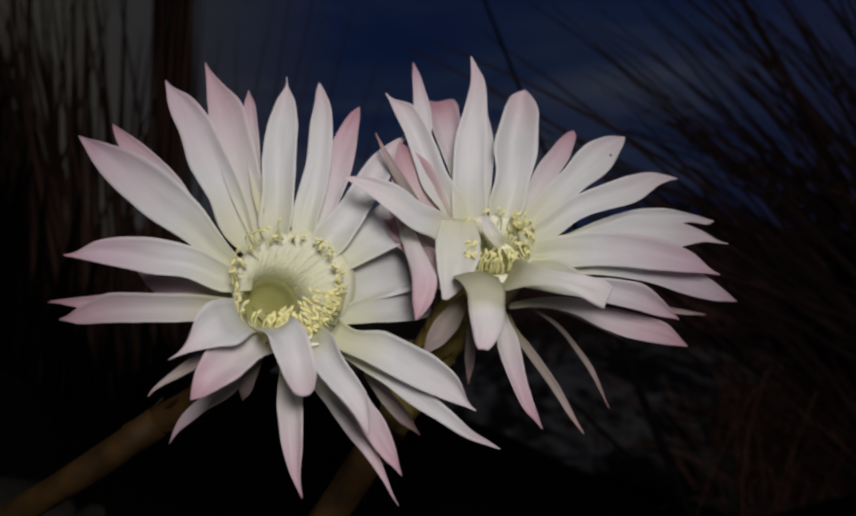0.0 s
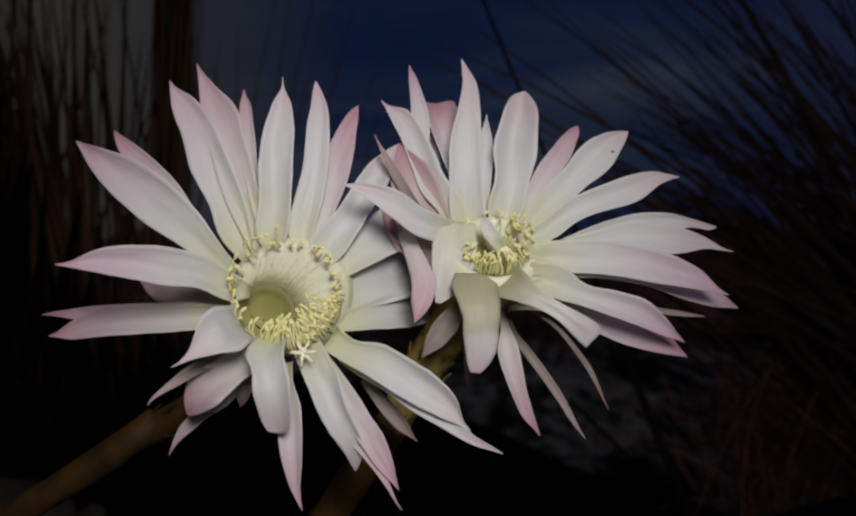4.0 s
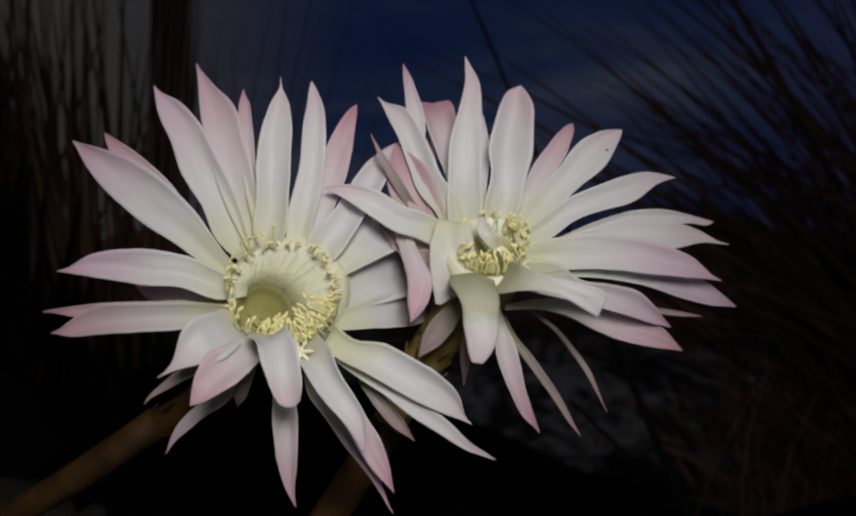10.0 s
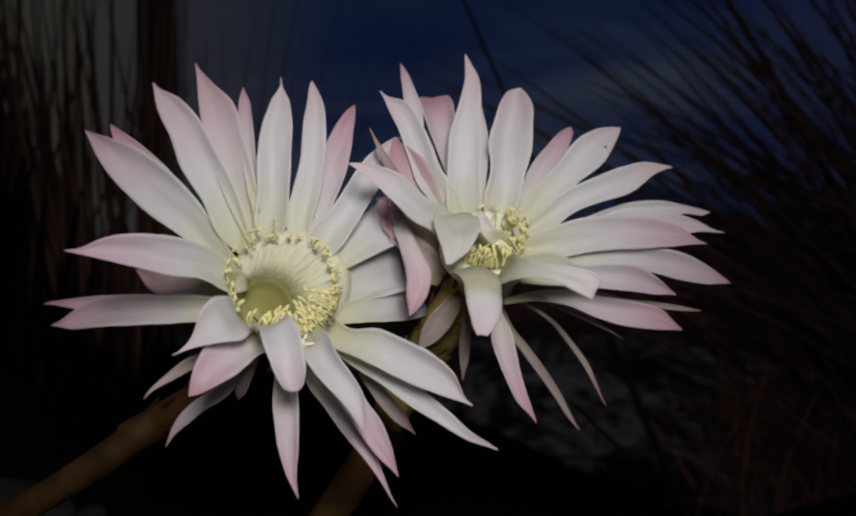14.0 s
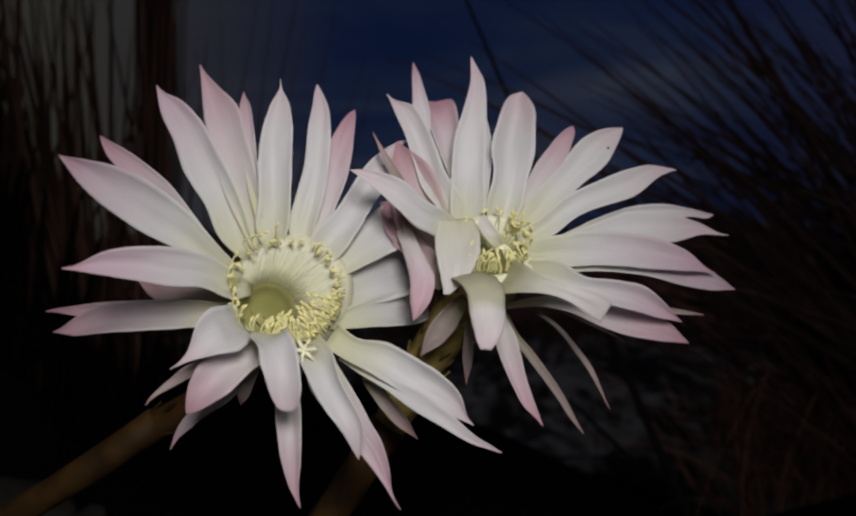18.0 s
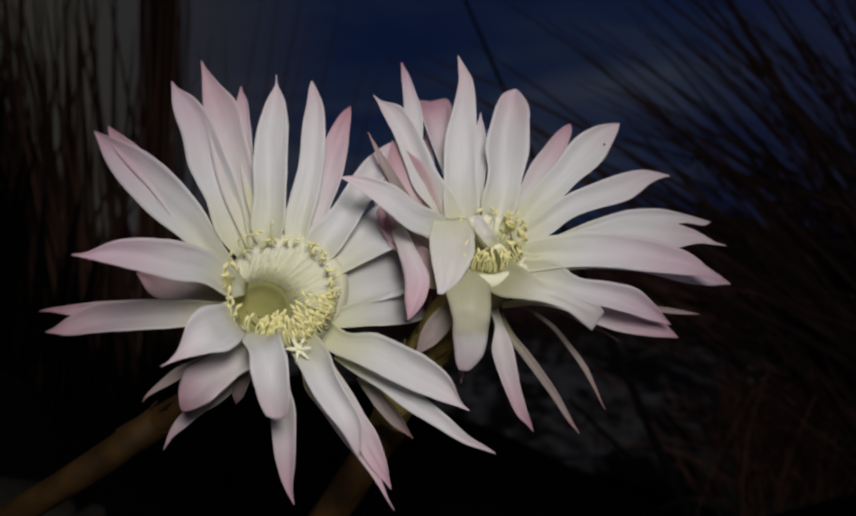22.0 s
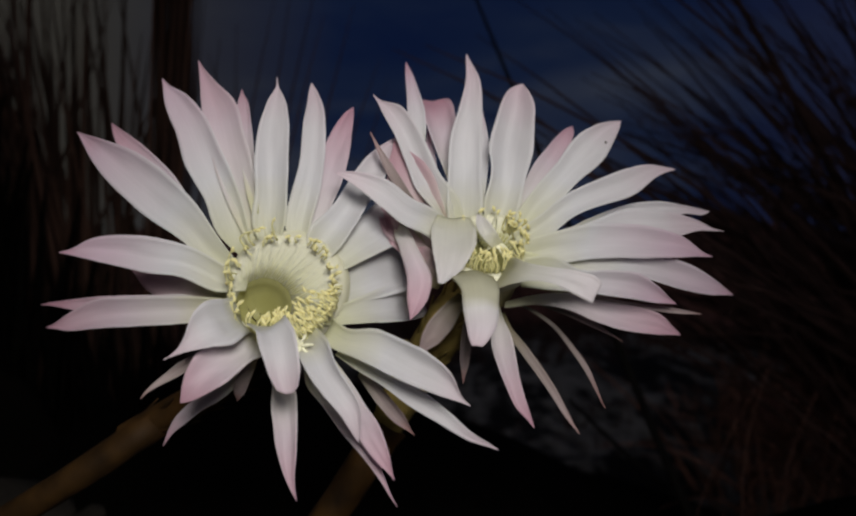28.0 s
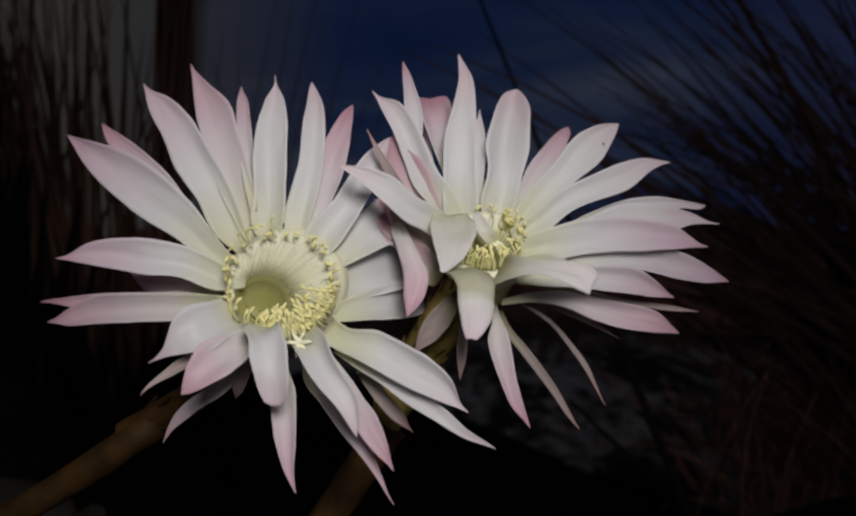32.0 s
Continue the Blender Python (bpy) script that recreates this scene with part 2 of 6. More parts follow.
def petal(flower, name, base, tip, width, mat, bow=0.0, dip=3.0, widest=0.55, neck=0.5, sharp=1.0, a=None, b=None, end=(-0.15, 0.15), rib=0.25, hollow=None, knee=None):
    """One petal of a flower, in millimetres of the flower's space, hinged at its base. a, b: how far its two edges lie off the axis at STATIONS.
    rib: the keel along the middle, hollow: how deep its gutter is, knee: where along it and how far it bends over."""
    o, d = Vector(base) / 1000, Vector(tip) / 1000 - Vector(base) / 1000
    s0 = d.cross(Vector((0, -1, 0.15))).normalized()
    n0 = s0.cross(d).normalized()
    if a is None:
        a, b = even_shape(width, bow, widest, neck, sharp)
    a, b = (*a, end[0]), (*b, end[1])
    seed = Vector((base[0] * 0.37, tip[0] * 0.11, tip[2] * 0.23))
    own = random.Random(round(tip[0] * 10 + base[2] * 7))
    spin_by, deep = own.uniform(-14, 14), own.uniform(0.3, 0.65)
    deep = deep if hollow is None else hollow
    vs, uvs = [], []
    for layer in (0, 1):
        for i in range(NU + 1):
            u = 1 - (1 - i / NU) ** 1.25
            lo, hi = flow(a, u) / 1000, flow(b, u) / 1000
            c, w = (lo + hi) / 2, max((hi - lo) / 2, 0.00008)
            hump = 4 * u * (1 - u)
            spin = Matrix.Rotation(radians(spin_by * (u - 0.4)), 3, d)
            s, n = spin @ s0, spin @ n0
            mid = d * u + s0 * c + n0 * (dip * hump / 1000)
            if knee:
                tent = min(u / knee[0], (1 - u) / (1 - knee[0]))
                mid += n0 * (knee[1] / 1000 * (1 - (1 - tent) ** 1.4))
            for j in range(NV + 1):
                v = j / NV * 2 - 1
                edge = 1 + (0.05 * noise.noise(seed + Vector((u * 6, 5.0 * (v > 0), 0))) + 0.03 * noise.noise(seed + Vector((u * 15, 5.0 * (v > 0), 2)))) * abs(v)
                rise = w * (deep * v * v + rib * 0.45 * math.exp(-(v / 0.20) ** 2) * (u - 0.35)) \
                    + w * (0.22 * noise.noise(seed + Vector((u * 2.4, v * 1.1, 3.0))) + 0.11 * noise.noise(seed + Vector((u * 6, v * 1.9, 6.0))) + 0.05 * abs(v) * noise.noise(seed + Vector((u * 16, v * 1.3, 9.0))))
                thick = 0.00024 * (1 - 0.9 * v * v) * (1 - 0.6 * u) + 0.00005
                vs.append(mid + s * (w * v * edge) + n * (rise + (thick if layer == 0 else -thick)))
                uvs.append((u, j / NV))
    row, lay, fs = NV + 1, (NU + 1) * (NV + 1), []
    for i in range(NU):
        for j in range(NV):
            k = i * row + j
            fs.append((k, k + 1, k + row + 1, k + row))
            fs.append((lay + k + row, lay + k + row + 1, lay + k + 1, lay + k))
    for i in range(NU):
        for j in (0, NV):
            k, m = i * row + j, (i + 1) * row + j
            fs.append((k, m, lay + m, lay + k) if j == 0 else (m, k, lay + k, lay + m))
    for i in (0, NU):
        for j in range(NV):
            k = i * row + j
            fs.append((k + 1, k, lay + k, lay + k + 1) if i == 0 else (k, k + 1, lay + k + 1, lay + k))
    ob = child(name, mesh_from(name, vs, fs, [mat], uvs), flower, o)
    REST[ob] = (o, d)
    return ob


def swing(ob, rows):
    """Poses of a petal that swings on its base: rows of seconds and the tip's shift to the right and up, in millimetres."""
    b, d = REST[ob]
    foot = ob.parent.location + b
    far = foot.y + d.y
    keyed = []
    for t, dx, dz in rows:
        y = d.y
        for _ in range(40):
            g = (foot.y + y) / far
            x = (foot.x + d.x + dx / 1000) * g - foot.x
            z = EYE_Z + (foot.z + d.z - EYE_Z + dz / 1000) * g - foot.z
            left = d.length ** 2 - x * x - z * z
            want = math.copysign(math.sqrt(max(left, (0.06 * d.length) ** 2)), d.y)
            y += 0.4 * (want - y)
        q = d.rotation_difference(Vector((x, y, z)).normalized() * d.length)
        keyed.append((t, Matrix.Translation(b) @ q.to_matrix().to_4x4()))
    return keyed


def drift(ob, rows):
    """Poses of a flower that the wind shifts: rows of seconds and millimetres to the right and up."""
    x, y, z = ob.location
    return [(t, pose(x + dx / 1000, y, z + dz / 1000)) for t, dx, dz in rows]


def lean(ob, rows):
    """Poses of a clump that leans from its foot: rows of seconds and degrees to the right."""
    x, y, z = ob.location
    return [(t, pose(x, y, z, 0, a, 0)) for t, a in rows]


# ---- land ----
def build_ground():
    """One sheet of rippled sand that runs to the horizon."""
    xs = [math.copysign(abs(a) ** 3.4 * 320 + abs(a) * 1.2, a) for a in np.linspace(-1, 1, 110)]
    ys = [-250 * (1 - i / 8) ** 3 - 0.3 for i in range(8)] + [0.3 + 5.0 * b + 400 * b ** 6 for b in np.linspace(0, 1, 150)]
    vs, fs = [], []
    for y in ys:
        for x in xs:
            near = math.exp(-abs(y - 2.5) / 4) if y > 0 else 0.1
            h = 0.022 * noise.noise((x * 1.8, y * 5.0, 0)) + 0.010 * noise.noise((x * 5, y * 13, 4)) \
                + 0.006 * math.sin(y * 26 + 3 * noise.noise((x * 2, y * 2, 9)))
            vs.append((x, y, h * near))
    n = len(xs)
    for j in range(len(ys) - 1):
        for i in range(n - 1):
            fs.append((j * n + i, j * n + i + 1, (j + 1) * n + i + 1, (j + 1) * n + i))
    ob = new("ground", mesh_from("ground", vs, fs, [sand_mat]))
    return tagged(ob, "rippled pale grey sandy ground in the dark", "ground", kind="structure")


ground = build_ground()


def mound(name, x, y, rx, ry, h, mat, label, category, seed, rough=0.12, kind="structure"):
    """A rough heap of earth, skirt sunk below the ground."""
    vs, fs, rings, sides = [(x, y, h * (1 + rough * 0.5))], [], 22, 48
    for i in range(1, rings + 1):
        r = i / rings
        for k in range(sides):
            g = 2 * math.pi * k / sides
            px, py = x + rx * r * math.cos(g), y + ry * r * math.sin(g)
            z = h * (0.5 + 0.5 * math.cos(math.pi * r)) ** 0.8
            z += rough * h * (noise.noise((px * 7 + seed, py * 7, 0)) + 0.6 * noise.noise((px * 22, py * 22, seed))) * (1 - r * r)
            vs.append((px, py, z if i < rings else -0.05))
    for k in range(sides):
        fs.append((0, 1 + k, 1 + (k + 1) % sides))
    for i in range(rings - 1):
        for k in range(sides):
            a, b = 1 + i * sides + k, 1 + i * sides + (k + 1) % sides
            fs.append((a, a + sides, b + sides, b))
    return tagged(new(name, mesh_from(name, vs, fs, [mat])), label, category, kind=kind)


# Shade is coloured into the four black heaps; reed_bank and earth_bed_east are added.
mound("earth_bed", -0.20, 0.95, 0.66, 0.72, 0.215, shade_black_mat, "heap of earth under the cacti, coloured black as if unlit", "earth", 2, 0.05)
mound("dune_bank_west", -0.86, 1.55, 0.56, 0.55, 0.53, shade_black_mat, "bank under the reeds, coloured black to look unlit", "bank", 5)
mound("reed_bank", -0.44, 0.79, 0.25, 0.13, 0.27, shade_black_mat, "added bank, coloured black, that hides the lit foot of the reeds", "bank", 4, 0.10)
mound("earth_bed_east", 0.36, 0.71, 0.33, 0.15, 0.155, shade_black_mat, "added low bank, coloured black, that hides the dry tuft's foot", "earth", 9, 0.14)
mound("dune_bank_east", 1.30, 1.75, 0.72, 0.6, 0.50, bank_mat, "dark brown bank overgrown with dry grass", "bank", 8)
for sx, sy, sw, sh in ((-1.6, 5.2, 1.6, 0.50), (0.1, 5.6, 1.5, 0.44), (1.7, 5.0, 1.5, 0.55), (3.9, 5.5, 1.8, 0.6), (-4.2, 5.6, 2.0, 0.6)):
    mound("scrub_ridge", sx, sy, sw, 0.9, sh, bank_mat, "low dark scrub-covered ridge behind the sand", "ridge", sx * 3, 0.22)


# ---- grasses ----
BLADES = {}


def blade_mesh(bend, thin):
    """A tapered three-edged blade of length 1 that bends by so many degrees to its right."""
    if (bend, thin) in BLADES:
        return BLADES[bend, thin]
    vs, fs, n, x, z = [], [], 9, 0.0, 0.0
    for i in range(n + 1):
        u = i / n
        f = radians(bend) * u
        w = thin * (1 - u) ** 0.7 + 0.0005
        cx, cz = math.cos(f), -math.sin(f)
        vs += [(x - w * cx, -w * 0.25, z - w * cz), (x + w * cx, -w * 0.25, z + w * cz), (x, w * 0.9, z)]
        x, z = x + math.sin(f) / n, z + math.cos(f) / n
    for i in range(n):
        for k in range(3):
            a, b = i * 3 + k, i * 3 + (k + 1) % 3
            fs.append((a, b, b + 3, a + 3))
    fs += [(2, 1, 0), (n * 3, n * 3 + 1, n * 3 + 2)]
    BLADES[bend, thin] = (vs, fs)
    return BLADES[bend, thin]


MESHES = {}


def blade(clump, mat, x, y, z, length, lean, bend, thin, turn=0.0):
    key = (mat.name, bend, thin)
    if key not in MESHES:
        vs, fs = blade_mesh(bend, thin)
        MESHES[key] = mesh_from("blade", vs, fs, [mat])
    ob = child("blade", MESHES[key], clump)
    ob.matrix_basis = pose(x, y, z, 0, lean, turn) @ Matrix.Diagonal((length, length, length, 1))
    return ob


def clump_at(name, x, y, z, label, category="grass"):
    e = new(name)
    e.location = (x, y, z)
    return tagged(e, label, category)


rnd = random.Random(11)
BENDS = (-12, 0, 10)

# Tall reeds beside the flowers: a tight sheaf, a broad mass and a few strays.
sheaf = clump_at("reed_sheaf", -0.300, 0.95, 0.0, "tight upright sheaf of tall dry brown reeds", "reeds")
for i in range(40):
    r = rnd.uniform(-1, 1)
    blade(sheaf, reed_mat if i % 3 else dark_reed_mat, 0.013 * r, rnd.uniform(-0.03, 0.03), 0, rnd.uniform(0.62, 1.05), 0.7 * r + rnd.gauss(0, 1.1), rnd.choice((-4, -2, 2, 4)), rnd.choice((0.0026, 0.004, 0.0055)), rnd.uniform(-70, 70))
mass = clump_at("reed_mass", -0.37, 0.98, 0.0, "broad dense clump of dry brown reeds on a bank", "reeds")
for i in range(170):
    blade(mass, dark_reed_mat if i % 3 else reed_mat, rnd.uniform(-0.065, 0.04), rnd.uniform(-0.06, 0.06), 0, rnd.uniform(0.48, 0.76), rnd.gauss(-11.5, 4.2), rnd.choice(BENDS), rnd.choice((0.0045, 0.0065, 0.009)), rnd.uniform(-25, 25))
strays = clump_at("stray_reeds", -0.34, 0.97, 0.0, "loose thin reeds that cross one another", "reeds")
for dx, tilt, ln, th in ((0.11, -16.3, 0.7, 0.0075), (0.045, -8.2, 0.72, 0.008), (-0.198, 15.1, 0.66, 0.006), (0.113, -12.6, 0.7, 0.006), (-0.009, -0.3, 0.74, 0.0075), (-0.369, 32.5, 0.62, 0.004), (-0.204, 22.5, 0.64, 0.0065), (0.06, -4.1, 0.74, 0.009), (0.035, 5.7, 0.6, 0.005), (0.305, -21.2, 0.62, 0.004), (-0.18, 25.8, 0.62, 0.004), (-0.096, 12.6, 0.72, 0.006)):
    blade(strays, dark_reed_mat, dx, rnd.uniform(-0.03, 0.03), 0, ln, tilt, 0, th, rnd.uniform(-15, 15))
for i in range(10):
    blade(strays, reed_mat, rnd.uniform(-0.05, 0.055), rnd.uniform(-0.04, 0.04), 0, rnd.uniform(0.5, 0.8), rnd.uniform(-11, 9), rnd.choice((-12, 0, 10)), rnd.choice((0.0026, 0.004)), rnd.uniform(-30, 30))
for i in range(70):
    blade(strays, reed_mat, rnd.uniform(-0.10, 0.06), rnd.uniform(-0.02, 0.08), 0, rnd.uniform(0.2, 0.42), rnd.uniform(-14, 14), rnd.choice(BENDS), 0.0055, rnd.uniform(-60, 60))
twigs = clump_at("thin_twigs", -0.235, 1.0, 0.0, "few thin dark twigs beside the reeds", "twigs")
for dx, ln, le, be in ((0.0, 0.64, 4, 10), (0.01, 0.62, -1.5, 0), (-0.01, 0.66, 12, 0), (-0.03, 0.66, 1.5, 10), (-0.02, 0.68, 6.5, 0), (0.02, 0.60, 9, 10), (-0.005, 0.56, 1, -12), (-0.04, 0.70, 10.5, 0), (0.03, 0.58, 14, 0)):
    blade(twigs, grass_mat, dx, 0, 0, ln, le, be, 0.003)

# Wind-bent grass that arches over from the other bank: long blades that lean in, and a steep thicket behind.
arching = []
for c in range(3):
    g = clump_at("arching_grass", 0.66 + 0.10 * c, 0.92 + 0.14 * c, 0.0, "tall dark wind-bent grass arching over the bank")
    tagged(g, group="arching grass")
    arching.append(g)
    for i in range(88):
        blade(g, grass_mat, rnd.uniform(-0.14, 0.22), rnd.uniform(-0.08, 0.08), 0, rnd.uniform(0.50, 0.92), -rnd.uniform(18, 40), -rnd.choice((20, 30, 40, 50)), rnd.choice((0.0022, 0.0032, 0.0045, 0.006)), rnd.uniform(-25, 25))
    for i in range(26):
        blade(g, grass_mat, rnd.uniform(-0.10, 0.20), rnd.uniform(-0.08, 0.08), 0, rnd.uniform(0.45, 0.95), -rnd.uniform(-4, 18), -rnd.choice((20, 30, 40)), rnd.choice((0.004, 0.006, 0.009)), rnd.uniform(-25, 25))
    for i in range(34):
        blade(g, grass_mat, rnd.uniform(-0.16, 0.16), rnd.uniform(-0.08, 0.08), 0, rnd.uniform(0.34, 0.60), -rnd.uniform(0, 34), -rnd.choice((30, 50, 70)), rnd.choice((0.006, 0.010)), rnd.uniform(-25, 25))
# Black blades added as shade at the reeds' foot, higher away from the flowers.
undergrowth = clump_at("undergrowth", -0.42, 0.86, 0.0, "dense added black blades that stand in for shade at the reeds' foot", "undergrowth")
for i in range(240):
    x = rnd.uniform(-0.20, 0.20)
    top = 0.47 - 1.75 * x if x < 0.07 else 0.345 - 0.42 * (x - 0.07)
    blade(undergrowth, shade_black_mat, x, rnd.uniform(-0.03, 0.03), 0, min(top, 0.60) * rnd.uniform(0.72, 1.02), rnd.uniform(-9, 5), rnd.choice(BENDS), rnd.choice((0.018, 0.026)), rnd.uniform(-30, 30))
tuft = clump_at("dry_tuft", 0.31, 0.80, 0.0, "low tangled tuft of dry reddish-brown grass")
for i in range(130):
    x = rnd.uniform(0.0, 0.24)
    blade(tuft, brown_mat if rnd.random() < 0.4 else grass_mat, x, rnd.uniform(-0.05, 0.1), 0, rnd.uniform(0.10, 0.20) + 0.35 * x, rnd.uniform(-38, 40), rnd.choice((-65, -35, 25, 50)), rnd.choice((0.0026, 0.0038)), rnd.uniform(-50, 50))
low_grass = clump_at("low_grass", 0.50, 1.15, 0.0, "dense low brown grass in front of the bank")
for i in range(230):
    blade(low_grass, rnd.choice((brown_mat, bank_grass_mat, bank_grass_mat)), rnd.uniform(-0.10, 0.38), rnd.uniform(-0.1, 0.2), 0, rnd.uniform(0.12, 0.34), rnd.uniform(-45, 30), rnd.choice((-70, -35, 30)), rnd.choice((0.006, 0.010)), rnd.uniform(-50, 50))


def scrub_patch(x0, x1, y0, y1, count, h0, h1, mat, label, thicken=0.0, hill=None):
    """Many small bushes of stiff blades on the sand, too many to count; they thicken away from the viewer."""
    vs, fs = [], []
    for i in range(count):
        x, f = rnd.uniform(x0, x1), rnd.random() ** (1 / (1 + thicken))
        y = y0 + (y1 - y0) * f
        if noise.noise((x * 2.2, y * 1.4, 7)) < 0.05 - 0.5 * f * thicken:
            continue
        size, z = rnd.uniform(h0, h1), -0.01
        if hill:
            r = min(math.hypot((x - hill[0]) / hill[2], (y - hill[1]) / hill[3]), 1)
            z += hill[4] * (0.5 + 0.5 * math.cos(math.pi * r)) ** 0.8
        for k in range(9):
            m = pose(x + rnd.gauss(0, size * 0.5), y + rnd.gauss(0, size * 0.4), z, 0, rnd.uniform(-60, 60), rnd.uniform(0, 360)) @ Matrix.Scale(size * rnd.uniform(0.5, 1), 4)
            v, g = blade_mesh(rnd.choice((-60, -25, 25, 60)), 0.05)
            n = len(vs)
            vs += [m @ Vector(p) for p in v]
            fs += [tuple(n + a for a in q) for q in g]
    return tagged(new("scrub", mesh_from("scrub", vs, fs, [mat])), label, "scrub", kind="stuff")


scrub_patch(-2.6, 2.8, 2.5, 4.6, 620, 0.05, 0.16, grass_mat, "low dark scrub on the far sand", 1.0)
scrub_patch(-0.4, 1.6, 1.6, 3.2, 200, 0.025, 0.07, grass_mat, "sparse dark tufts on the sand")
scrub_patch(0.6, 1.9, 1.15, 1.85, 420, 0.05, 0.16, bank_grass_mat, "dry brown grass over the bank", 0.0, (1.30, 1.75, 0.72, 0.6, 0.50))


def stalk(name, foot, top, r0, r1, label, sag=0.0, mat=None):
    f, t = Vector(foot), Vector(top)
    e = new(name)
    e.location = f
    d = t - f
    pts = curve3((0, 0, 0), d * 0.5 + Vector((sag, 0, 0)), d, 14)
    vs, fs, uvs = sweep(pts, [r0 + (r1 - r0) * i / 14 for i in range(15)], 7, wobble=0.25)
    child("stem", mesh_from("stem", vs, fs, [mat or stalk_mat], uvs), e)
    return tagged(e, label, "stalk")


tall_stalk = stalk("tall_stalk", (0.304, 0.90, 0.0), (0.018, 0.90, 0.66), 0.0056, 0.0012, "long straight dark stalk leaning behind the flowers")
stalk("fallen_stalk", (0.385, 1.0, 0.0), (0.165, 1.02, 0.185), 0.0042, 0.0022, "dark broken stalk lying over the sand", -0.01)
for sx, sy, ex, ez, rr, sag in ((0.298, 0.72, 0.289, 0.256, 0.0009, -0.03), (0.21, 0.74, 0.285, 0.235, 0.0006, -0.02), (0.30, 0.80, 0.365, 0.222, 0.0007, -0.012), (0.36, 0.74, 0.385, 0.20, 0.0006, 0.01)):
    dry = stalk("dry_stalk", (sx, sy, 0.0), (ex, sy + 0.02, ez), rr, rr * 0.6, "thin pale brown dry stem in the tuft", sag, brown_mat)
    tagged(dry, group="dry stems in the tuft")


# ---- cactus plants ----
def cactus_body(x, y, r, h, z0):
    """A ribbed barrel, its foot sunk in the earth."""
    vs, fs, rings, ribs = [], [], 16, 12
    sides = ribs * 6
    for i in range(rings + 1):
        f = i / rings
        z = h * f
        rad = r * max(1 - (2 * f - 0.8) ** 2 * 0.55, 0.05) ** 0.5 if f < 0.98 else r * 0.1
        if f > 0.7:
            rad *= max(1 - ((f - 0.7) / 0.3) ** 2.4, 0.02) ** 0.5
        for k in range(sides):
            g = 2 * math.pi * k / sides
            q = rad * (1 + 0.10 * math.cos(ribs * g))
            vs.append((q * math.cos(g), q * math.sin(g), z))
    for i in range(rings):
        for k in range(sides):
            j = (k + 1) % sides
            fs.append((i * sides + k, i * sides + j, (i + 1) * sides + j, (i + 1) * sides + k))
    fs.append(tuple(rings * sides + k for k in range(sides)))
    fs.append(tuple(range(sides))[::-1])
    e = new("cactus")
    e.location = (x, y, z0)
    child("body", mesh_from("cactus_body", vs, fs, [cactus_mat]), e)
    return tagged(e, "dark green ribbed cactus in the earth bed", "cactus", "cacti in the bed")


left_cactus = cactus_body(-0.245, 0.40, 0.075, 0.23, 0.0)
right_cactus = cactus_body(-0.075, 0.41, 0.08, 0.20, 0.0)


def stem_part(cactus, pts, radii, label):
    o = cactus.location
    vs, fs, uvs = sweep([Vector(p) - o for p in pts], radii, 14, wobble=0.12, seed=3, ref=(0, 0.2, 1))
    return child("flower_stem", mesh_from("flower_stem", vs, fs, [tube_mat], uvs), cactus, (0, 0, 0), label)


stem_part(left_cactus, curve3((-0.116, 0.3755, 0.2795), (-0.172, 0.378, 0.243), (-0.240, 0.395, 0.205), 10), [0.0069 - 0.0001 * i for i in range(11)], "hairy olive-brown flower stem")
stem_part(right_cactus, curve3((-0.0165, 0.3715, 0.279), (-0.045, 0.378, 0.235), (-0.078, 0.40, 0.185), 8), [0.0079 - 0.0001 * i for i in range(9)], "hairy olive-brown flower stem")

L = tagged(new("cactus_flower"), "open white cactus flower with pink tips and yellow stamens", "flower", "pair of cactus flowers")
L.location = (-0.0522, 0.310, 0.3369)
R = tagged(new("cactus_flower"), "open white cactus flower leaning on its twin, tilted up", "flower", "pair of cactus flowers")
R.location = (0.0214, 0.322, 0.3525)


def mm(*p):
    return Vector(p) / 1000


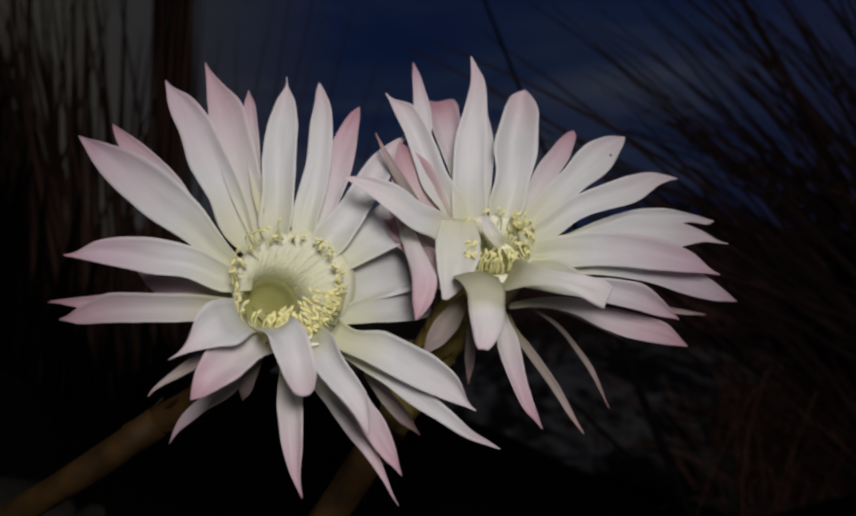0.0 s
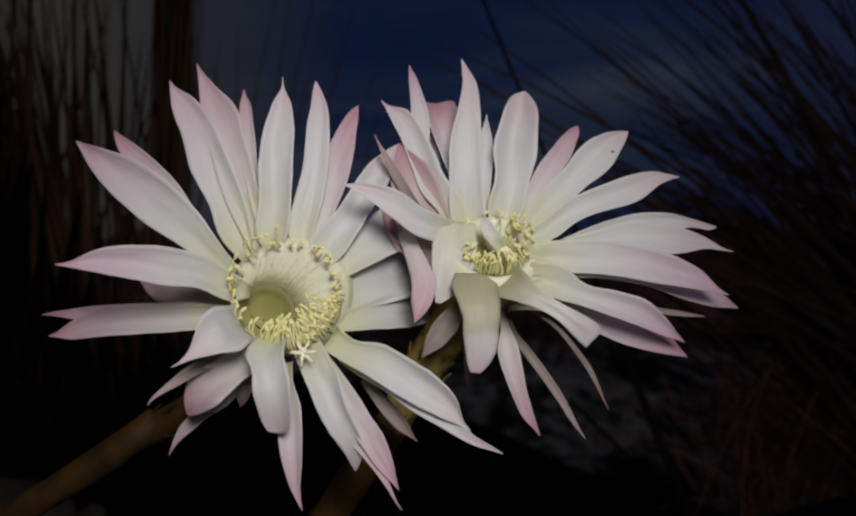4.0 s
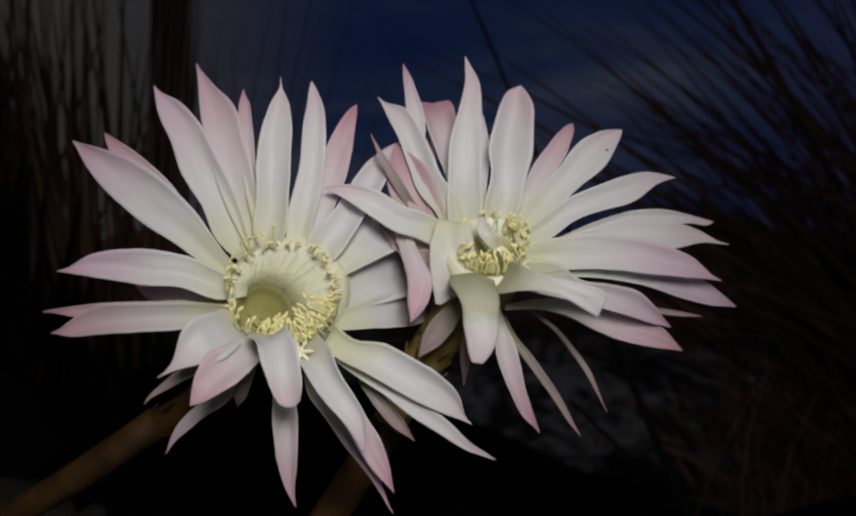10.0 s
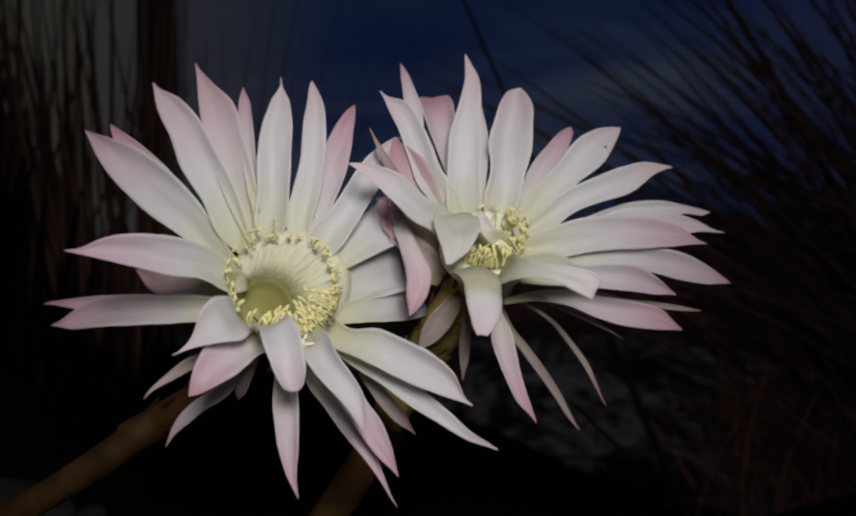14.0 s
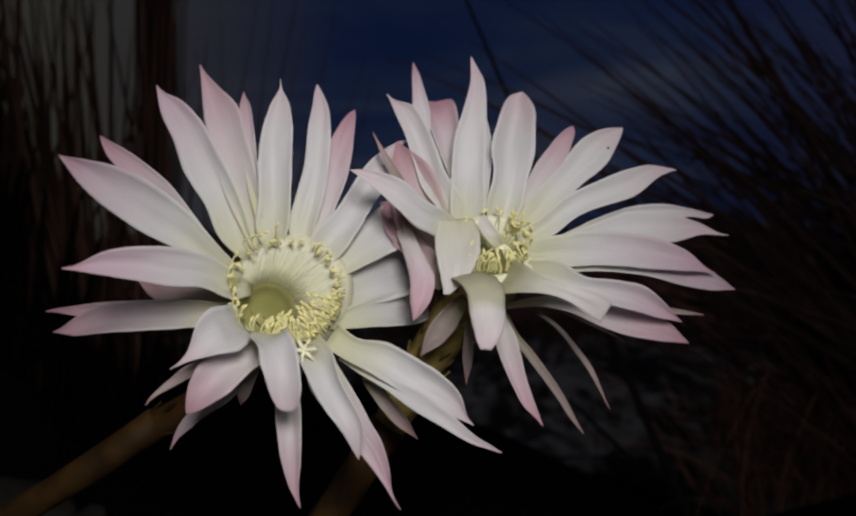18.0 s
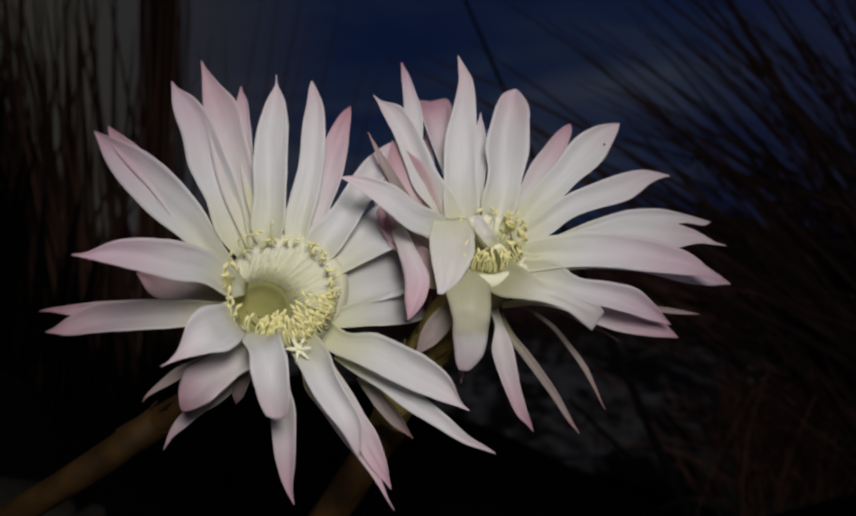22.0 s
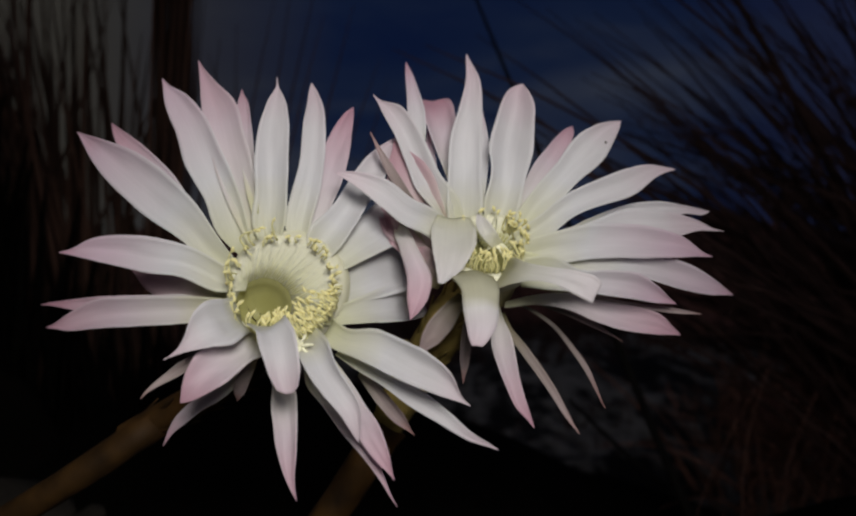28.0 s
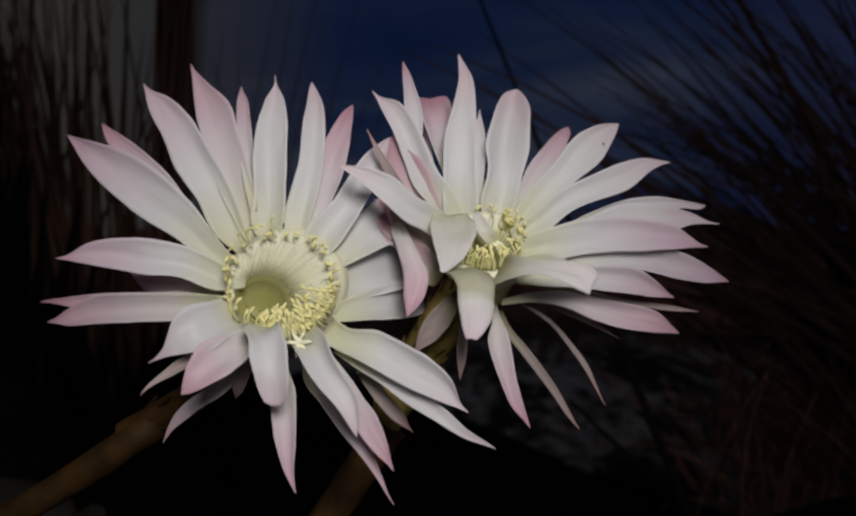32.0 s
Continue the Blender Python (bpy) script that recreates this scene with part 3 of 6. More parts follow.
def flower_tube(flower, pts, radii, seed, skin):
    vs, fs, uvs = sweep([mm(*p) for p in pts], [r / 1000 for r in radii], 20, False, 0.06, seed, (0, 0.3, 1))
    tube = child("flower_tube", mesh_from("flower_tube", vs, fs, [skin], uvs), flower, (0, 0, 0), "scaly olive-brown flower tube")
    # pointed scales with dark wool, in a spiral up the tube
    n = len(pts)
    bvs, bfs = [], []
    for i in range(7):
        u = i / 6
        w = 1.7 * math.sin(math.pi * (0.15 + 0.85 * u)) * (1 - 0.3 * u) + 0.1
        bvs += [mm(-w, 0.3 * w, 9 * u), mm(0, -0.7, 9 * u), mm(w, 0.3 * w, 9 * u), mm(0, 0.4, 9 * u)]
    for i in range(6):
        for k in range(4):
            a, b = i * 4 + k, i * 4 + (k + 1) % 4
            bfs.append((a, b, b + 4, a + 4))
    bract_me = mesh_from("bract", bvs, bfs + [(3, 2, 1, 0), (24, 25, 26, 27)], [skin])
    rr = random.Random(seed)
    for k in range(46):
        f = (k + 0.5) / 46 * (n - 2) + 0.6
        i, fr = int(f), f - int(f)
        p = mm(*pts[i]).lerp(mm(*pts[i + 1]), fr)
        rad = (radii[i] * (1 - fr) + radii[i + 1] * fr) / 1000
        d = (mm(*pts[i]) - mm(*pts[i + 1])).normalized()
        a = d.cross(Vector((0, 0.3, 1))).normalized()
        g = k * 2.4
        out = (a * math.cos(g) + a.cross(d) * math.sin(g)).normalized()
        up = (d + out * 0.28).normalized()
        side = up.cross(out).normalized()
        m = Matrix((side, -side.cross(up), up)).transposed().to_4x4()
        ob = child("bract", bract_me, tube)
        ob.matrix_basis = Matrix.Translation(p + out * rad * 0.96) @ m @ Matrix.Scale(rr.uniform(0.7, 1.15), 4)
    return tube


def throat(flower, mouth, centres, radii):
    """The funnel inside: rings that all lie parallel to the mouth, from the floor up to the rim and back behind the petals."""
    sides, vs, fs, uvs, rows = 40, [], [], [], len(radii)
    for shell in (0.0, 0.6):
        for i, (c, r) in enumerate(zip(centres, radii)):
            for k in range(sides):
                g = 360 * k / sides
                rr = r * (1 + 0.03 * noise.noise((math.cos(radians(g)) * 2, math.sin(radians(g)) * 2, i * 0.3)))
                vs.append((Vector(c) + mouth.at(g, rr + shell, 0) - mouth.c - mouth.out * shell) / 1000)
                uvs.append((i / (rows - 1), k / sides))
    for i in range(rows - 1):
        for k in range(sides):
            q = (i * sides + k, i * sides + (k + 1) % sides, (i + 1) * sides + (k + 1) % sides, (i + 1) * sides + k)
            fs.append(q)
            fs.append(tuple(rows * sides + a for a in q[::-1]))
    return child("throat", mesh_from("throat", vs, fs, [throat_mat], uvs), flower, (0, 0, 0), "pale green funnel throat")


def cup(flower, pts, radii):
    """The outside of the flower's mouth, below the petals."""
    vs, fs, uvs = sweep([mm(*p) for p in pts], [r / 1000 for r in radii], 30, False, 0.05, 2, (0, 0.25, 1))
    return child("outer_cup", mesh_from("outer_cup", vs, fs, [cup_mat], uvs), flower, (0, 0, 0), "pale green outer cup")


def anther_mesh():
    bm = bmesh.new()
    bmesh.ops.create_uvsphere(bm, u_segments=8, v_segments=6, radius=1.0)
    for v in bm.verts:
        v.co = Vector((v.co.x * 0.00064 * (1 - 0.25 * abs(v.co.z)), v.co.y * 0.0006, v.co.z * 0.00135))
    me = bpy.data.meshes.new("anther")
    bm.to_mesh(me)
    bm.free()
    me.materials.append(anther_mat)
    for p in me.polygons:
        p.use_smooth = True
    return me


ANTHER = anther_mesh()


def stamen(flower, foot, mid, head, r=0.00028, mat=None):
    f = mm(*foot)
    pts = curve3((0, 0, 0), mm(*mid) - f, mm(*head) - f, 7)
    vs, fs, uvs = sweep(pts, [r * (1.1 - 0.05 * i) for i in range(8)], 5, ref=(0.3, 0.2, 1))
    ob = child("stamen", mesh_from("stamen", vs, fs, [mat or filament_mat], uvs), flower, f)
    a = child("anther", ANTHER, ob)
    d = (pts[-1] - pts[-2]).normalized()
    tilt = Vector((rnd.uniform(-0.8, 0.8), rnd.uniform(-0.5, 0.5), rnd.uniform(-0.4, 0.4)))
    q = Vector((0, 0, 1)).rotation_difference((d + tilt).normalized())
    a.matrix_basis = Matrix.Translation(pts[-1]) @ q.to_matrix().to_4x4() @ Matrix.Scale(rnd.uniform(0.85, 1.2), 4)
    return ob


def stigma(flower, foot, mid, head, lobes, spread, reach=7):
    vs, fs, uvs = sweep(curve3(mm(*foot), mm(*mid), mm(*head), 8), [0.0009] * 9, 8, ref=(0.3, 0.2, 1))
    style = child("style", mesh_from("style", vs, fs, [stigma_mat], uvs), flower, (0, 0, 0), "pale yellow style")
    h = mm(*head)
    for i in range(lobes):
        g = radians(spread[0] + (spread[1] - spread[0]) * i / (lobes - 1))
        e = h + mm(reach * math.cos(g), rnd.uniform(-3, 1), reach * math.sin(g))
        v, f, u = sweep(curve3(h, h.lerp(e, 0.5) + mm(0, -1.2, 0.4), e, 5), [0.0008, 0.0008, 0.0007, 0.0006, 0.0005, 0.0002], 6, ref=(0.3, 0.2, 1))
        child("stigma_lobe", mesh_from("stigma_lobe", v, f, [stigma_mat], u), style)


class Mouth:
    """The ring round a flower's mouth: centre, the way it faces and the slope of its plane, in millimetres."""

    def __init__(self, centre, tilt):
        self.c = Vector(centre)
        self.out = Vector((0, -math.cos(radians(tilt)), math.sin(radians(tilt))))
        self.up = Vector((0, math.sin(radians(tilt)), math.cos(radians(tilt))))

    def at(self, g, r, h):
        """The point at angle g (degrees, 0 right, 90 up), radius r and height h out of the ring."""
        return self.c + Vector((1, 0, 0)) * (r * math.cos(radians(g))) + self.up * (r * math.sin(radians(g))) + self.out * h


def ring_of_stamens(flower, mouth, count, g0, g1, foot, mid, head, jitter, mat=None):
    """Stamens at random angles; foot, mid and head are radius and height, head's as ranges."""
    for i in range(count):
        g = g0 + (g1 - g0) * (i + rnd.random()) / count
        a = mouth.at(g, foot[0] * rnd.uniform(0.92, 1.04), foot[1])
        c = mouth.at(g + rnd.uniform(-jitter, jitter), rnd.uniform(*head[0]), rnd.uniform(*head[1]))
        b = mouth.at(g + rnd.uniform(-jitter, jitter) * 0.5, mid[0], mid[1] + rnd.uniform(-1, 1))
        stamen(flower, a, a.lerp(c, 0.5) * 0.45 + b * 0.55, c, 0.00031, mat)


def filament_lining(flower, mouth, centres, radii, g0, g1, count):
    """Fine pale filaments that lie along the far wall of the throat, from ring to ring."""
    vs, fs = [], []
    for i in range(count):
        g = g0 + (g1 - g0) * (i + rnd.random()) / count
        lift, slip, stop = rnd.uniform(0.0, 0.22), rnd.uniform(-4, 4), rnd.randint(3, len(radii))
        pts = [(Vector(c) + mouth.at(g + slip * k, r - lift, 0.3 * lift) - mouth.c) / 1000 for k, (c, r) in enumerate(zip(centres, radii))][:stop]
        v, f, _ = sweep(pts, [0.00011] * len(pts), 4, ref=(0.3, 0.2, 1))
        n = len(vs)
        vs += v
        fs += [tuple(n + a for a in q) for q in f]
    return tagged(child("filament_lining", mesh_from("filament_lining", vs, fs, [pale_filament_mat]), flower, (0, 0, 0), "fine pale filaments lining the throat"), kind="stuff")


# Flower beside the reeds: wide open towards the viewer.
LM = Mouth((0.5, 2, 1), 10)
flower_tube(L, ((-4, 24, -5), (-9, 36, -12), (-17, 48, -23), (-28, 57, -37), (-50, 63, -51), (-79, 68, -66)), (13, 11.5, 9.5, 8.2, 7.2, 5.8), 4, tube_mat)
L_WALL = ((-11, 19, -9.5), (-10.7, 18, -9), (-9.5, 14, -7.4), (-7.8, 9.0, -5.8), (-4.2, 7.4, -2.8), (-1.6, 6.2, -0.4), (-0.4, 5.9, 0.3), (0.2, 6.8, 0.6), (0.4, 9.0, 0.6), (0.4, 12.5, 0.4))
L_GIRTH = (0.3, 6.8, 9.0, 10.4, 14.0, 17.0, 18.8, 20.2, 21.4, 22.2)
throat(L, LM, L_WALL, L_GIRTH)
filament_lining(L, LM, L_WALL[3:8], L_GIRTH[3:8], -20, 200, 130)
ring_of_stamens(L, LM, 9, 55, 165, (17.4, -0.4), (18.8, 0.6), ((18.4, 20.8), (0.6, 2.2)), 9)
ring_of_stamens(L, LM, 18, -25, 60, (18.5, 0.5), (19.8, 2.5), ((17.4, 20.6), (2.0, 5.5)), 6)
ring_of_stamens(L, LM, 62, -114, -14, (20.8, 5.0), (18.0, 8.5), ((8.5, 16.5), (7, 10.5)), 7)
ring_of_stamens(L, LM, 24, -60, 5, (20.5, 3.0), (19.6, 6.5), ((16.0, 19.5), (5.5, 9)), 5)
ring_of_stamens(L, LM, 8, 160, 215, (18.5, 1.0), (19.0, 4.5), ((17.0, 20.0), (4, 8)), 8)
# A few long stamens that curl over the near edge of the throat.
for foot, bend, head in (((-14, -1, -12), (-15.2, -5, -8.5), (-13.2, -6, -4.0)), ((-16.5, 0, -12), (-17.4, -4, -4), (-16.6, -5, 1.5)), ((-8, -3, -15.5), (-9.8, -7, -11.5), (-8.2, -8, -7.2)),
                         ((-5, -4, -17), (-6.8, -8, -12.5), (-4.6, -9, -8.6)), ((-8.8, -3, -15), (-10.6, -8, -11), (-9.8, -9, -8.0)), ((1, -4, -18), (-0.8, -9, -14), (0.6, -10, -11)),
                         ((-15.5, 0, -11), (-16.4, -4, -6), (-15.4, -5, -2.5)), ((-12, 3, 15), (-14.5, 0, 19.0), (-8, -2, 21.4)), ((-10, 3, 16), (-11.5, 0, 20), (-6.2, -2, 22.2)),
                         ((-17.5, 2, 4), (-18.6, -1, 10), (-16.5, -3, 14.5)), ((-17.8, 2, 0), (-19.4, -2, 6), (-18.4, -3, 10.0)), ((-2, 4, 18), (-3.2, 1, 22), (-2.4, -1, 25.0))):
    stamen(L, foot, bend, head, 0.00042)
stigma(L, (3, 10, -14), (6, -8, -15), (9, -14, -18.5), 6, (-100, 175), 4.8)

# Its twin: seen more from the side, its mouth tilted up.
RM = Mouth((1.4, 0, 2), 42)
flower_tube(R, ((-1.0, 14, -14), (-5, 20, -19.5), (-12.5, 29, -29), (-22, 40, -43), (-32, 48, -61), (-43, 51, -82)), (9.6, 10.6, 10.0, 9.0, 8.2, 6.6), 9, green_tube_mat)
R_WALL, R_GIRTH = [RM.c - RM.out * h for h in (8.5, 8, 6.4, 4.6, 2.8, 1, 0, 0.4, 2.0, 5.0)], (0.4, 5.0, 8.0, 10.2, 12.0, 13.6, 15.0, 16.2, 17.2, 17.8)
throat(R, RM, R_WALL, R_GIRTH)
cup(R, [RM.c - RM.out * h for h in (27, 20, 13, 6, 1.5)], (10.0, 11.6, 13.6, 15.6, 17.0))
filament_lining(R, RM, R_WALL[2:7], R_GIRTH[2:7], -10, 190, 60)
ring_of_stamens(R, RM, 9, 70, 180, (11, -4), (12.5, 1), ((12, 15.5), (1.5, 6)), 8, pale_filament_mat)
ring_of_stamens(R, RM, 22, -10, 62, (11.5, -3), (12.5, 2), ((10.5, 14.5), (2.5, 7)), 9)
ring_of_stamens(R, RM, 40, -165, -12, (13.0, -1), (12.6, 3), ((8, 13.5), (2.5, 6.5)), 9)
stigma(R, (2, 10, -6), (4, 2, -1), (4, -2, 2), 5, (170, 330), 4.5)

# ---- petals ----
la = petal(L, "petal", (-15.7, 10.4, 4.6), (-89.6, 30.0, 58.2), 18.1, petal_mat, dip=4, a=(-2, -3.8, -5, -6.5, -6, -3.7, -1.4), b=(2, 4.7, 9, 10.5, 9.2, 5, 1.8), hollow=0.55)
lb = petal(L, "petal", (-23.3, 14.0, 8.5), (-77.6, 38.9, 64.3), 8.4, pink_mat, dip=3, a=(-2.2, -2.5, -2.6, -2, -2.8, -3.4, -1.8), b=(2.2, 3.7, 5.5, 6.8, 5.6, 3.2, 1.3))
lc = petal(L, "petal", (-13.5, 12.4, 11.5), (-51.5, 28.7, 81.5), 17.7, petal_mat, dip=3, a=(-2, -6.3, -5, -5.7, -3.7, -3.1, -1.3), b=(2, 5.4, 8.1, 9, 9.1, 6.3, 1.6))
ld = petal(L, "petal", (-8.2, 11.7, 12.2), (-40.5, 37.6, 89.9), 15.9, pink_mat, dip=3, a=(-3.2, -5.1, -6.4, -5.9, -4.5, -2.3, -0.9), b=(3.2, 4.6, 7.1, 8.3, 9.5, 4.4, 1.3))
le = petal(L, "petal", (-11.0, 11.5, 27.7), (-21.3, 42.8, 81.5), 6.3, pink_mat, dip=3, a=(-1.5, -2.4, -2.8, -3, -2.7, -2, -0.9), b=(1.3, 2, 2.4, 2.7, 2.7, 2.2, 0.7))
lf = petal(L, "petal", (-6.0, 11.8, 13.1), (-2.8, 21.4, 81.9), 13.0, white_mat, dip=3, a=(-2, -6.4, -5.5, -6, -5.1, -2.7, -0), b=(2, 6.1, 6.4, 6.5, 6.3, 4.3, 1))
lg = petal(L, "petal", (4.0, 12.2, 13.2), (8.9, 28.8, 81.7), 12.3, white_mat, dip=3, a=(-2, -5, -3.5, -1.3, -1.4, -0.6, -0.6), b=(2, 4.6, 7, 8, 7.7, 5.7, 2.6))
lh = petal(L, "petal", (6.7, 12.2, 11.4), (24.1, 37.7, 74.2), 11.7, pink_mat, dip=3, a=(-2, -4.4, -5.8, -5.2, -5.3, -3.9, -2.2), b=(2, 3.9, 4.8, 5.7, 4.7, 2.7, 1.4))
li = petal(L, "petal", (8.9, 9.8, 7.6), (43.2, 34.0, 59.7), 18.6, white_mat, dip=3, a=(-2, -7.9, -6.2, -5.9, -6.4, -4.9, -2.8), b=(2, 5.6, 5.7, 4.9, 4.2, 0.7, -0.6))
lj = petal(L, "petal", (13.0, 9.0, 5.1), (48.4, 62.0, 32.7), 18.3, white_mat, bow=1.2, dip=10, widest=0.55, neck=0.3)
lk = petal(L, "petal", (10.8, 8.2, -4.9), (56.0, 72.0, 12.8), 22.5, white_mat, bow=1.2, dip=10, widest=0.55, neck=0.3)
lk2 = petal(L, "petal", (14.0, 4.4, -11.0), (50.1, 60.0, -7.2), 15.4, white_mat, bow=0.8, dip=10, widest=0.55, neck=0.3)
lm = petal(L, "petal", (-14.1, 10.0, 1.5), (-82.0, 8.0, 12.0), 13.5, petal_mat, dip=3, a=(-2, -4.5, -1.6, -2.4, -1.8, -1, -0.4), b=(2, 6.3, 9.9, 10.7, 9.7, 6.4, 1.7))
lm2 = petal(L, "petal", (-22.1, 16.0, -4.8), (-66.6, 42.0, 5.9), 12.7, dusky_mat, bow=0.0, dip=3, widest=0.55, neck=0.5)
ln = petal(L, "petal", (-25.7, 14.0, -7.1), (-99.8, 30.0, -7.6), 7.0, pink_mat, dip=3, a=(-1.8, -0.7, -0.5, -2, -2.9, -1.3, -0.3), b=(1.8, 4.7, 4.3, 3.8, 3, 1.8, 1))
lo = petal(L, "petal", (-20.2, 12.0, -8.6), (-93.1, 24.0, -15.5), 11.6, pink_mat, dip=3, a=(-4.3, -3.5, -3.2, -2.9, -2.3, -2.3, -0.9), b=(4.6, 6.2, 7.3, 8.2, 8.5, 4.6, 1.3), hollow=0.75)
lp = petal(L, "petal", (-13.5, 3.0, -12.5), (-34.0, -24.4, -22.4), 15.7, white_mat, dip=9, a=(-6.7, -5, -6.2, -7.1, -4.7, -1.9, -0.7), b=(6.7, 9.1, 9, 9.9, 8.1, 1.9, 0.2))
lq = petal(L, "petal", (-19.4, 4.0, -19.8), (-48.6, -4.0, -38.5), 4.3, sepal_mat, dip=3, a=(-1.1, -1.4, -1.7, -1, -0.6, 0.2, 0.3), b=(1.1, 1.8, 2.3, 3.3, 2.7, 2, 1.2))
lr = petal(L, "petal", (-7.0, 3.0, -16.8), (-31.9, -14.1, -39.1), 14.5, pink_mat, dip=7, a=(-4.2, -6.5, -5.6, -6.1, -6.1, -4.3, -2.4), b=(4.1, 4.5, 5.6, 6.8, 8.2, 5.7, 2.7))
ls = petal(L, "petal", (-16.4, 18.0, -29.5), (-47.6, 20.0, -60.4), 7.4, pink_mat, dip=3, a=(-1.7, -3.2, -3, -1.2, -0.3, 0.5, 0.2), b=(1.8, 2, 2.4, 4, 4.4, 2.9, 1.2))
ls2 = petal(L, "petal", (-11.0, 9.5, -24.4), (-18.9, 15.3, -41.8), 5.2, sepal_mat, bow=0.0, dip=3, widest=0.55, neck=0.5)
lt = petal(L, "petal", (-0.6, -2.0, -13.8), (3.8, -27.9, -36.3), 12.9, white_mat, dip=11, a=(-4.4, -4.4, -5, -7.1, -8.2, -8, -7.4), b=(6.2, 7.6, 7.9, 5, 4.3, 3.3, 2.3), end=(-6.0, 1.0))
lu = petal(L, "petal", (1.0, 2.0, -23.5), (7.3, -13.8, -72.1), 8.8, pink_mat, dip=3, a=(-2, -1.8, -3.7, -3.4, -2.4, -0.5, -0.1), b=(2.3, 4, 5.1, 5.1, 4.7, 3.1, 1.4))
lv = petal(L, "petal", (8.2, -2.0, -15.7), (31.2, -30.9, -46.5), 12.1, white_mat, dip=9, a=(-4.9, -6.6, -8, -7, -7.1, -6.8, -3.5), b=(5, 4.3, 3.3, 2.8, 1.7, 0.2, 0.2))
lv2 = petal(L, "petal", (14.7, 2.0, -23.5), (40.4, -19.5, -63.4), 10.2, pink_mat, dip=3, a=(-2.6, -3.3, -4.4, -4.6, -5.1, -3.3, -1.3), b=(2.6, 4, 4.4, 3.6, 3.1, 2.1, 0.7))
lv3 = petal(L, "petal", (9.0, 5.0, -23.9), (40.5, -6.9, -76.0), 8.1, pink_mat, dip=3, a=(-1.9, -1.7, -2.1, -2.8, -3, -1.5, -0.3), b=(2.1, 5.5, 4.4, 3.2, 1.3, 0.4, 0.4))
lw = petal(L, "petal", (16.4, 1.0, -14.7), (66.8, -19.9, -38.6), 11.3, white_mat, dip=3, a=(-5.2, -4.2, -8.5, -9.1, -9.3, -6.9, -1.5), b=(4.9, 4.5, 3.5, 3.4, 2.8, 1.5, 0.5))
lx = petal(L, "petal", (20.2, 2.0, -21.6), (74.9, -17.7, -53.8), 7.2, white_mat, dip=3, a=(-1.8, -1.4, -1.9, -3.7, -2.4, -0.4, -0.4), b=(1.9, 2.4, 2.3, 3.2, 3, 2.7, 1.1))
ly = petal(L, "petal", (27.5, 8.0, -30.2), (47.4, 8.1, -53.1), 5.2, sepal_mat, bow=0.0, dip=3, widest=0.55, neck=0.5)
ra = petal(R, "petal", (-10.1, 12.0, 2.2), (-48.8, -20.0, 26.5), 10.8, white_mat, dip=7, a=(-4.1, -4.6, -4.4, -5.4, -3.3, -1.5, -0.5), b=(3.9, 4.9, 5.8, 4.7, 6.1, 4.8, 2.4))
rb = petal(R, "petal", (-11.3, 12.0, 7.4), (-38.8, 22.0, 61.4), 12.7, white_mat, dip=3, a=(-3.8, -3.2, -5.2, -3.3, -1.3, -0.8, -0.2), b=(4.6, 7.3, 5.8, 6.9, 7.6, 6.6, 1.5))
rc = petal(R, "petal", (-23.1, 16.0, 29.8), (-29.4, 36.0, 77.4), 6.8, petal_mat, dip=3, a=(-1.7, -2.7, -3.2, -2.6, -1.7, -1.1, -0.5), b=(1.5, 1.9, 3.4, 4.3, 3.2, 2.1, 0.9))
rd = petal(R, "petal", (-11.6, 18.0, 24.6), (-19.5, 44.0, 62.7), 13.3, pink_mat, bow=0.6, dip=3, widest=0.86, neck=0.15, sharp=0.6)
re = petal(R, "petal", (-7.6, 12.0, 6.4), (-5.4, 22.0, 77.0), 14.9, white_mat, dip=3, a=(-5.9, -6.9, -6.5, -6, -2.6, -0.2, -0.1), b=(5.9, 6.9, 6.1, 6.3, 6.4, 5.4, 2.2))
re2 = petal(R, "petal", (-2.1, 16.0, 12.8), (0.7, 30.0, 55.8), 6.1, white_mat, bow=0.0, dip=3, widest=0.55, neck=0.5)
rf = petal(R, "petal", (4.1, 12.0, 7.4), (16.3, 26.0, 65.4), 16.7, white_mat, dip=3, a=(-4.1, -6.5, -5.7, -8.2, -7.5, -6.3, -4.1), b=(4.7, 7.3, 7.7, 8.5, 7.6, 6.1, 2.9))
rg = petal(R, "petal", (12.7, 16.0, 9.7), (38.5, 40.0, 52.2), 11.8, pink_mat, dip=3, a=(-3.3, -3.7, -5.6, -5.6, -4.4, -3.1, -1.7), b=(3.3, 0.2, 1.9, 3.3, 3.8, 2.8, 1.8))
rh = petal(R, "petal", (11.5, 10, 4.5), (56.7, 28.0, 49.3), 14.6, white_mat, dip=3, a=(-4.1, -6, -7.1, -7.3, -8.7, -6.4, -3), b=(4, 2.3, 3.4, 3.7, 5.3, 3.5, 1.7))
ri = petal(R, "petal", (11, -1, 3), (75.4, 20.0, 32.7), 11.3, white_mat, dip=3, a=(-3.2, -4.8, -7.9, -8.1, -8, -6.1, -2.7), b=(2.8, 3.5, 1, 1.6, 2.8, 0.1, -0.4))
rj2 = petal(R, "petal", (20.5, 11.0, -2.0), (93.2, 34.0, 19.0), 9.1, white_mat, dip=3, a=(-2.8, -6.1, -8.6, -10.1, -8.7, -4.9, -1.8), b=(2.5, 0.8, -0.3, -0.7, -1.2, -1.2, 0.9))
